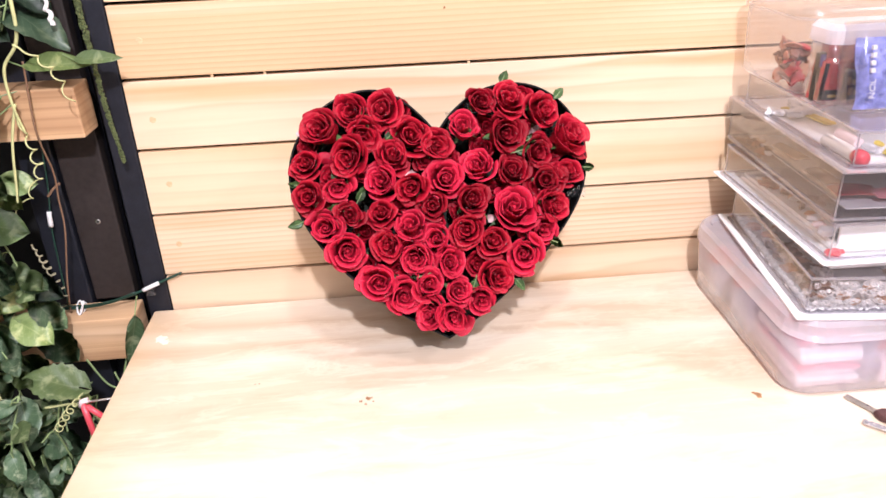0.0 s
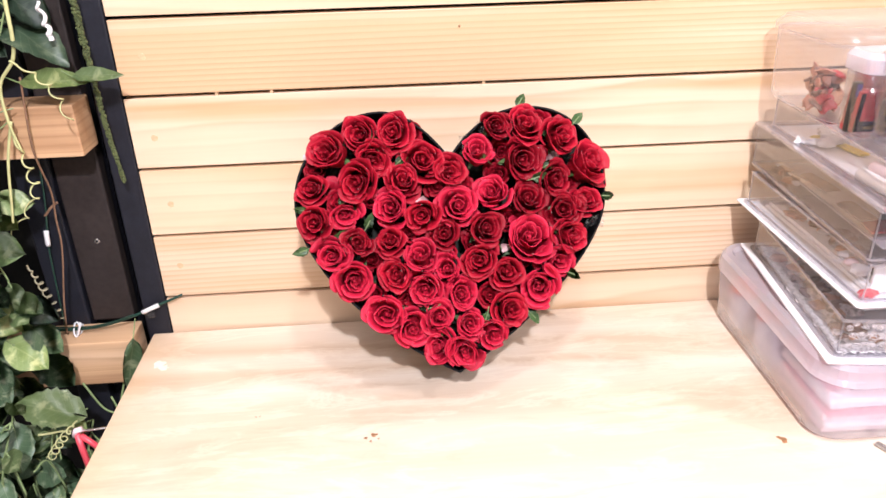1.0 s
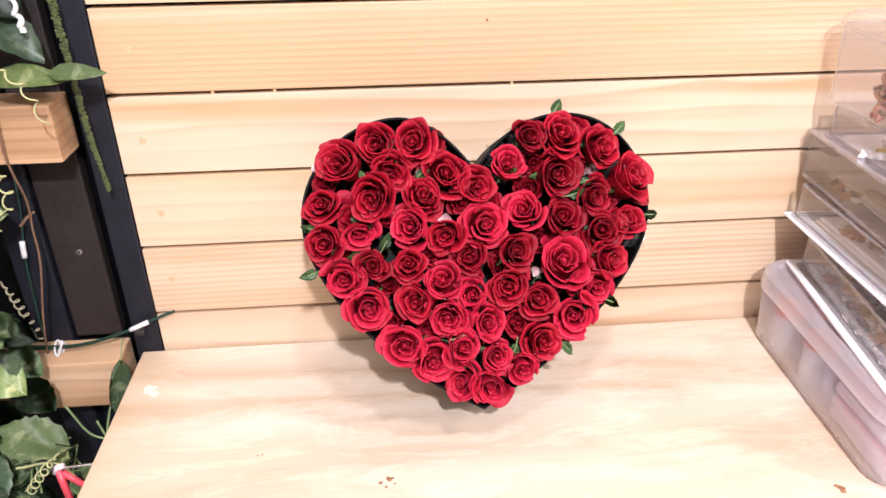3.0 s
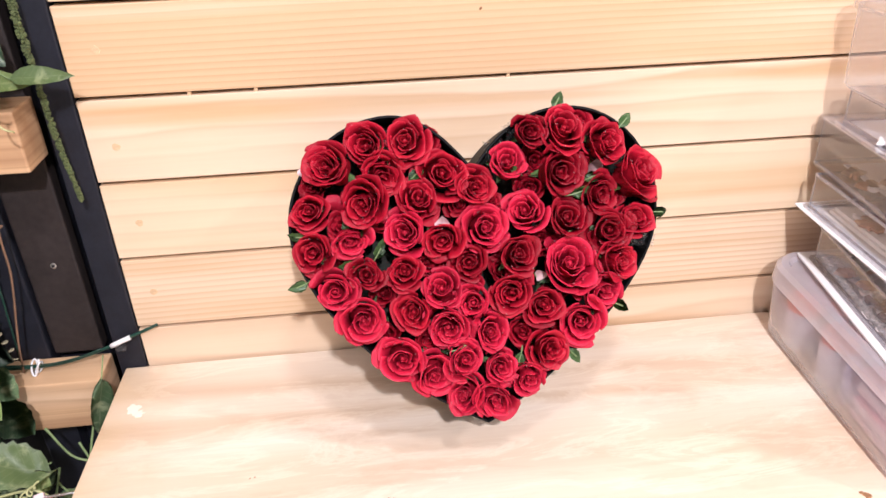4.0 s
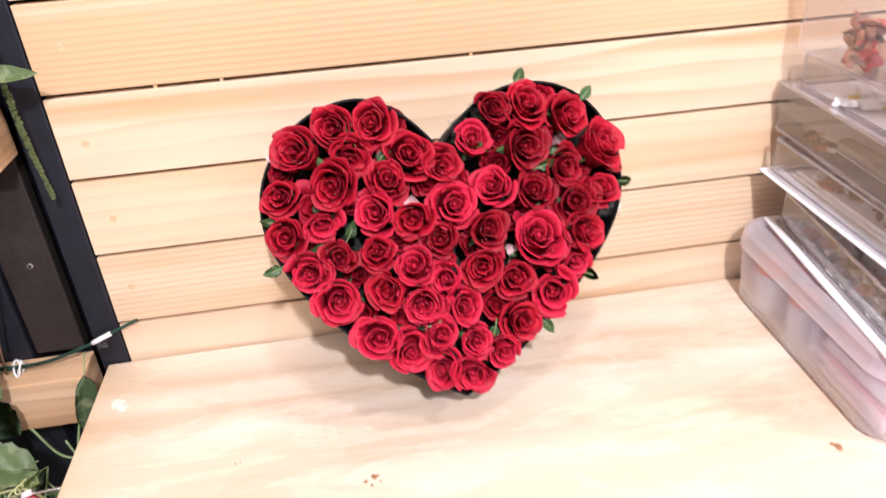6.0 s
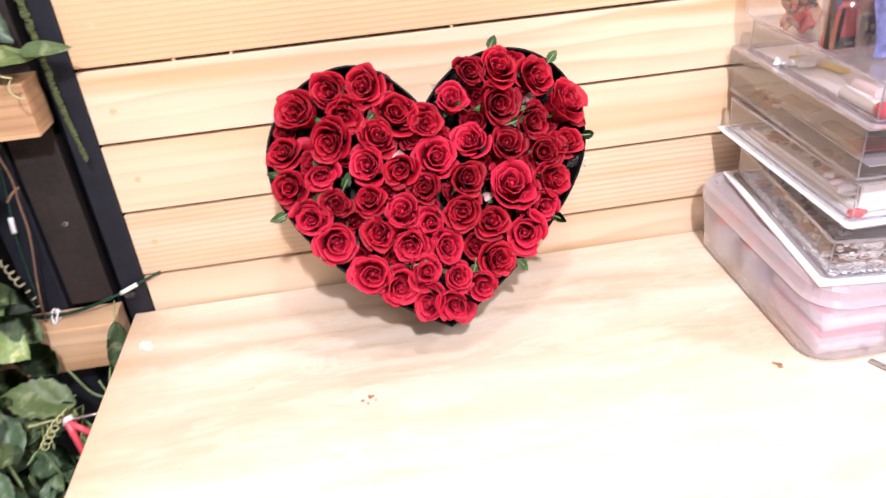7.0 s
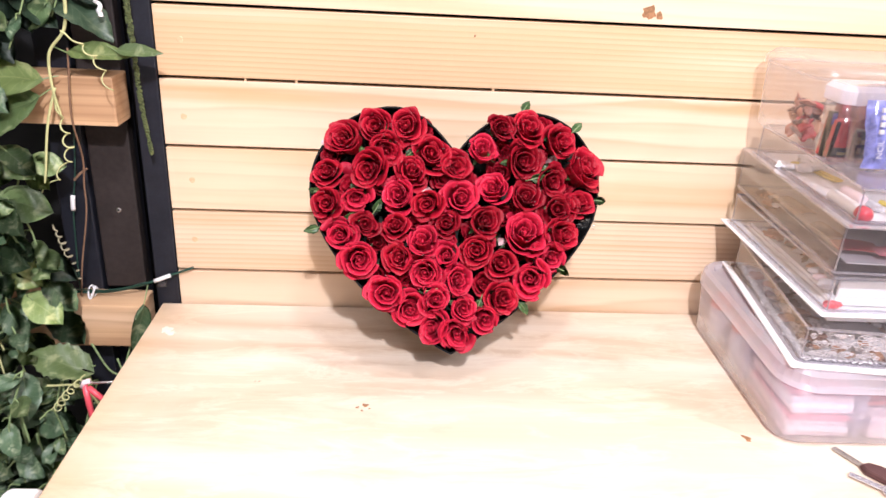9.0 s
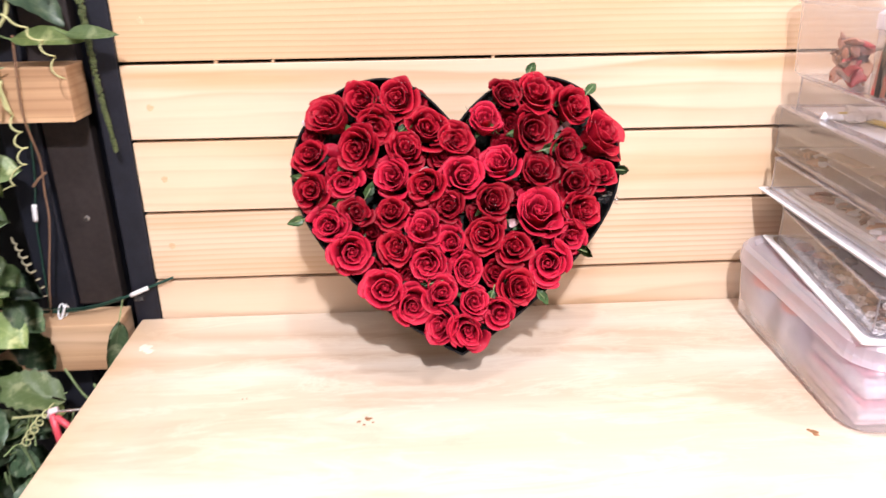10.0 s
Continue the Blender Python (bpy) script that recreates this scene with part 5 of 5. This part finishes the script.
pack("red_pack", pose(0.900, -0.212, 1.0865, 0, 4, 8), 0.030, 0.020, 0.046, DULLRED, "dull red and black printed pack in the small tub", ((-0.0145, -0.009, 0.001, 0.044, BLACK), (-0.0085, 0.0145, 0.001, 0.013, BLACK), (-0.002, 0.010, 0.004, 0.008, GOLD)))
pack("black_pack", pose(0.934, -0.212, 1.0865, 0, 0, 0), 0.034, 0.022, 0.034, BLACK, "black printed pack with gold bars in the small tub", ((-0.013, -0.009, 0.018, 0.027, GOLD), (-0.007, -0.002, 0.018, 0.024, GOLD), (0.000, 0.004, 0.018, 0.024, GOLD), (0.006, 0.010, 0.018, 0.025, GOLD), (-0.010, -0.005, 0.006, 0.014, GOLD), (-0.003, 0.002, 0.006, 0.012, GOLD), (0.004, 0.008, 0.006, 0.013, GOLD)))
bunch = thing("dried_bouquet", pose(0.908, -0.118, 1.0865), "dried rust brown and dull red leaves in the tall tub", "dried flowers")
rnd = random.Random(52)
for k in range(46):
    a, h = rnd.uniform(0, 6.28), rnd.random()
    r = 0.026 * (1 - 0.45 * h) * rnd.uniform(0.4, 1.0)
    trinket("dried_leaf", pose(r * math.cos(a), 0.7 * r * math.sin(a), 0.004 + 0.042 * h, rnd.uniform(-70, 70), rnd.uniform(-70, 70), rnd.uniform(0, 360)), rnd.uniform(0.007, 0.013), rnd.choice((RUST, DULLRED, BROWNBIT, RUST, BROWNBIT, TAN)), "", "", 800 + k, 0.3, bunch)
pack("coral_pack", pose(0.985, -0.110, 1.0865, 0, 0, -15), 0.05, 0.03, 0.045, DULLRED, "dull red pack in the tall tub")
cloth = thing("red_cloth", pose(0.932, -0.226, 1.1240, 12, 0, -6), "crumpled dull red cloth on the packs in the small tub", "cloth")
rnd = random.Random(44)
bm = bmesh.new()
grid = [[[bm.verts.new((0.030 * (i / 8 - 0.5) * (1.25 - 0.5 * j / 5) + 0.009 * (j / 5) ** 2, 0.004 * k + 0.0025 * math.sin(1.3 * i + j) + rnd.uniform(-0.0008, 0.0008), 0.024 * (j / 5) * (0.75 + 0.35 * math.sin(0.5 * i)))) for i in range(9)] for j in range(6)] for k in (0, 1)]
for g in grid:
    for a, b in zip(g, g[1:]):
        for i in range(8):
            bm.faces.new((a[i], a[i + 1], b[i + 1], b[i]))
border = [[g[0][i] for i in range(9)] + [g[j][8] for j in range(1, 6)] + [g[5][i] for i in range(7, -1, -1)] + [g[j][0] for j in range(4, 0, -1)] for g in grid]
for i in range(len(border[0])):
    k = (i + 1) % len(border[0])
    bm.faces.new((border[0][i], border[0][k], border[1][k], border[1][i]))
part("fabric", bm, DULLRED, cloth, smooth=True)
pack("slim_black_pack", pose(0.8885, -0.214, 1.0865, 0, 0, 4), 0.009, 0.008, 0.056, BLACK, "slim black and navy pack in the small tub", ((-0.003, 0.003, 0.040, 0.054, NAVY), (-0.003, 0.003, 0.016, 0.022, DULLRED)))
bag = thing("blue_printed_bag", pose(0.955, -0.262, 1.0845, -12, 0, 0), "crumpled blue printed bag with white letters in a clear case", "bag", STACK)
rnd = random.Random(12)
loops = []
for j in range(9):
    h = j / 8
    t = 0.024 * math.sin(math.pi * min(1, 0.25 + 0.75 * h) * 0.95) + 0.002
    loops.append([Vector((0.055 * c * (1 - 0.06 * math.sin(5 * h)) + rnd.uniform(-0.001, 0.001), t * s / 2 + rnd.uniform(-0.0012, 0.0012), 0.085 * h)) for c, s in ((-1, 0), (-0.85, -1), (-0.5, -1.1), (0, -1), (0.5, -1.1), (0.85, -1), (1, 0), (0.85, 1), (0.4, 1), (-0.4, 1), (-0.85, 1))])
part("case", loft([rounded(0.122, 0.046, 0.016, -0.002, 6, 0.010), rounded(0.122, 0.046, 0.016, 0.002, 6, 0.003), rounded(0.122, 0.046, 0.016, 0.008, 6), rounded(0.122, 0.046, 0.016, 0.094, 6), rounded(0.122, 0.046, 0.016, 0.098, 6, 0.004)], True, True), CLEAR, bag, "clear rounded plastic case", smooth=True)
inner_loops = [[Vector((0.86 * p.x, 0.8 * p.y, 0.002 + 0.92 * p.z)) for p in lp] for lp in loops]
part("printed_pack", loft(inner_loops, True, True), BLUEBAG, bag, "blue printed inner pack")


def letters(text, size):
    """A flat mesh of letters in the built-in font."""
    data = bpy.data.curves.new("letters", "FONT")
    data.body, data.size, data.extrude, data.resolution_u = text, size, 0.0003, 2
    ob = bpy.data.objects.new("letters", data)
    me = bpy.data.meshes.new_from_object(ob)
    bpy.data.objects.remove(ob)
    bpy.data.curves.remove(data)
    me.materials.clear()
    me.materials.append(WHITE)
    return me


part("print", letters("NCIL", 0.0095), None, bag, "white letters", m=Matrix.Translation((-0.0335, -0.0168, 0.014)) @ Matrix.Rotation(radians(90), 4, "X") @ Matrix.Rotation(radians(90), 4, "Z"))
for k in range(4):
    part("print", block(-0.0395, -0.0345, -0.0168, -0.0135, 0.042 + 0.0082 * k, 0.0472 + 0.0082 * k, 0.0004, 1), WHITE, bag, "pale print bar")
for x, z, w, h in ((-0.012, 0.066, 0.006, 0.010), (-0.004, 0.066, 0.005, 0.010), (0.004, 0.066, 0.006, 0.010), (0.012, 0.066, 0.005, 0.010), (-0.006, 0.038, 0.018, 0.004), (-0.010, 0.030, 0.012, 0.006), (0.006, 0.030, 0.010, 0.006), (0.0, 0.052, 0.026, 0.003), (0.024, 0.050, 0.008, 0.020)):
    part("print", block(x - w / 2, x + w / 2, -0.0168, -0.0135, z - h / 2, z + h / 2, 0.0004, 1), WHITE, bag, "pale print bar")

# ---- keys ----
DULLSTEEL = plain_material("worn_steel", (0.34, 0.30, 0.26), 0.45, metal=0.6, vary=0.3, scale=300)
keys = thing("key_bunch", pose(0.907, -0.368, TOP), "silver keys with a dark brown fob, lying on the table", "keys")
first = part("key_blade", block(-0.002, 0.046, -0.0045, 0.0045, 0.0, 0.0022, 0.0007, 1), DULLSTEEL, keys, "dull steel key blade", m=pose(0.011, 0.0155, 0.0012, 0, 0, -62))
for k in range(7):
    part("notch", block(0.001 + 0.0046 * k, 0.0030 + 0.0046 * k, -0.0006, 0.0012 + 0.0008 * (k % 3), 0.0022, 0.0028, 0.0002, 1), SILVER, first)
part("fob", loft([[Vector((x * k, y * k, z)) for x, y in ((-0.026, -0.004), (-0.018, -0.0105), (0.006, -0.0115), (0.024, -0.006), (0.026, 0.002), (0.018, 0.009), (-0.008, 0.0115), (-0.022, 0.006))] for z, k in ((0, 0.92), (0.0015, 1), (0.0065, 1), (0.0085, 0.90))], True, True), FOB, keys, "dark brown leather key fob", m=pose(0.0415, -0.038, 0.001, 0, 0, -50))
part("key_ring", tube([(0.013 * math.cos(a), 0.013 * math.sin(a), 0.0) for a in [i * 0.2618 for i in range(25)]], 0.0015, 6), NICKEL, keys, "steel key ring", smooth=True, m=pose(0.050, -0.078, 0.010, 35, 15, 0))
for k, (x, y, a, tilt) in enumerate(((0.036, -0.066, -44, 6), (0.034, -0.098, 62, 30), (0.044, -0.104, 76, 42), (0.054, -0.104, 92, 34), (0.064, -0.098, 106, 40))):
    key = part("key", loft([rounded(0.024, 0.019, 0.008, z, 4) for z in (0, 0.0026)], True, True), NICKEL, keys, "bright nickel key", m=pose(x, y, 0.003 + 0.0026 * k, tilt, 0, a))
    part("blade", block(-0.048, -0.010, -0.004, 0.004, 0.0002, 0.0022, 0.0006, 1), NICKEL, key)
part("blue_tag", block(0.072, 0.094, -0.052, -0.030, 0.001, 0.010, 0.003), BLUE, keys, "blue plastic tag")


# ---- boards of the cladding ----
def board_mesh(length, material):
    return mesh_of("board", block(0, length, 0.0, 0.019, 0.0023, PITCH - 0.0023, 0.0009, 2), material)


BOARDS = {"fine": board_mesh(2.26, PINE_FINE), "pale": board_mesh(2.26, PINE_PALE), "broad": board_mesh(2.26, PINE_BROAD)}
KINDS = {-1: "broad", 0: "fine", 1: "pale", 2: "broad", 3: "fine", 4: "pale"}
for k in range(-8, 18):
    kind = KINDS.get(k, ("fine", "broad", "pale")[k % 3])
    part("board", BOARDS[kind], None, clad, m=pose(LEFT, 0.0, GAP + PITCH * k))


def on_wall(name, x, z, bm, material, turn=0):
    part(name, bm, material, clad, m=pose(x, 0.0004, z, 90, turn, 0))


# filled nail holes near the board ends, a knot, and chips in a joint
for k in range(0, 6):
    on_wall("filled_nail_hole", 0.058 + 0.004 * (k % 2), GAP + PITCH * k + 0.052 - 0.004 * (k % 3), disc(0.0045, 0.0007, 14, wob=0.12, seed=k), FILLER)
on_wall("knot", 0.715, 1.2265, disc(0.010, 0.0008, 16, wob=0.3, seed=31), KNOT)
on_wall("knot", 0.730, 1.2225, disc(0.005, 0.0008, 12, wob=0.35, seed=32), KNOT)
on_wall("knot", 0.471, 1.183, disc(0.0016, 0.0008, 8, wob=0.3, seed=33), KNOT)
for x in (0.148, 0.220, 0.503):
    part("wood_chip", block(-0.0020, 0.0020, 0.0015, 0.008, -0.0024, 0.0024, 0.0006, 1), FILLER, clad, m=pose(x, 0, GAP + 3 * PITCH))
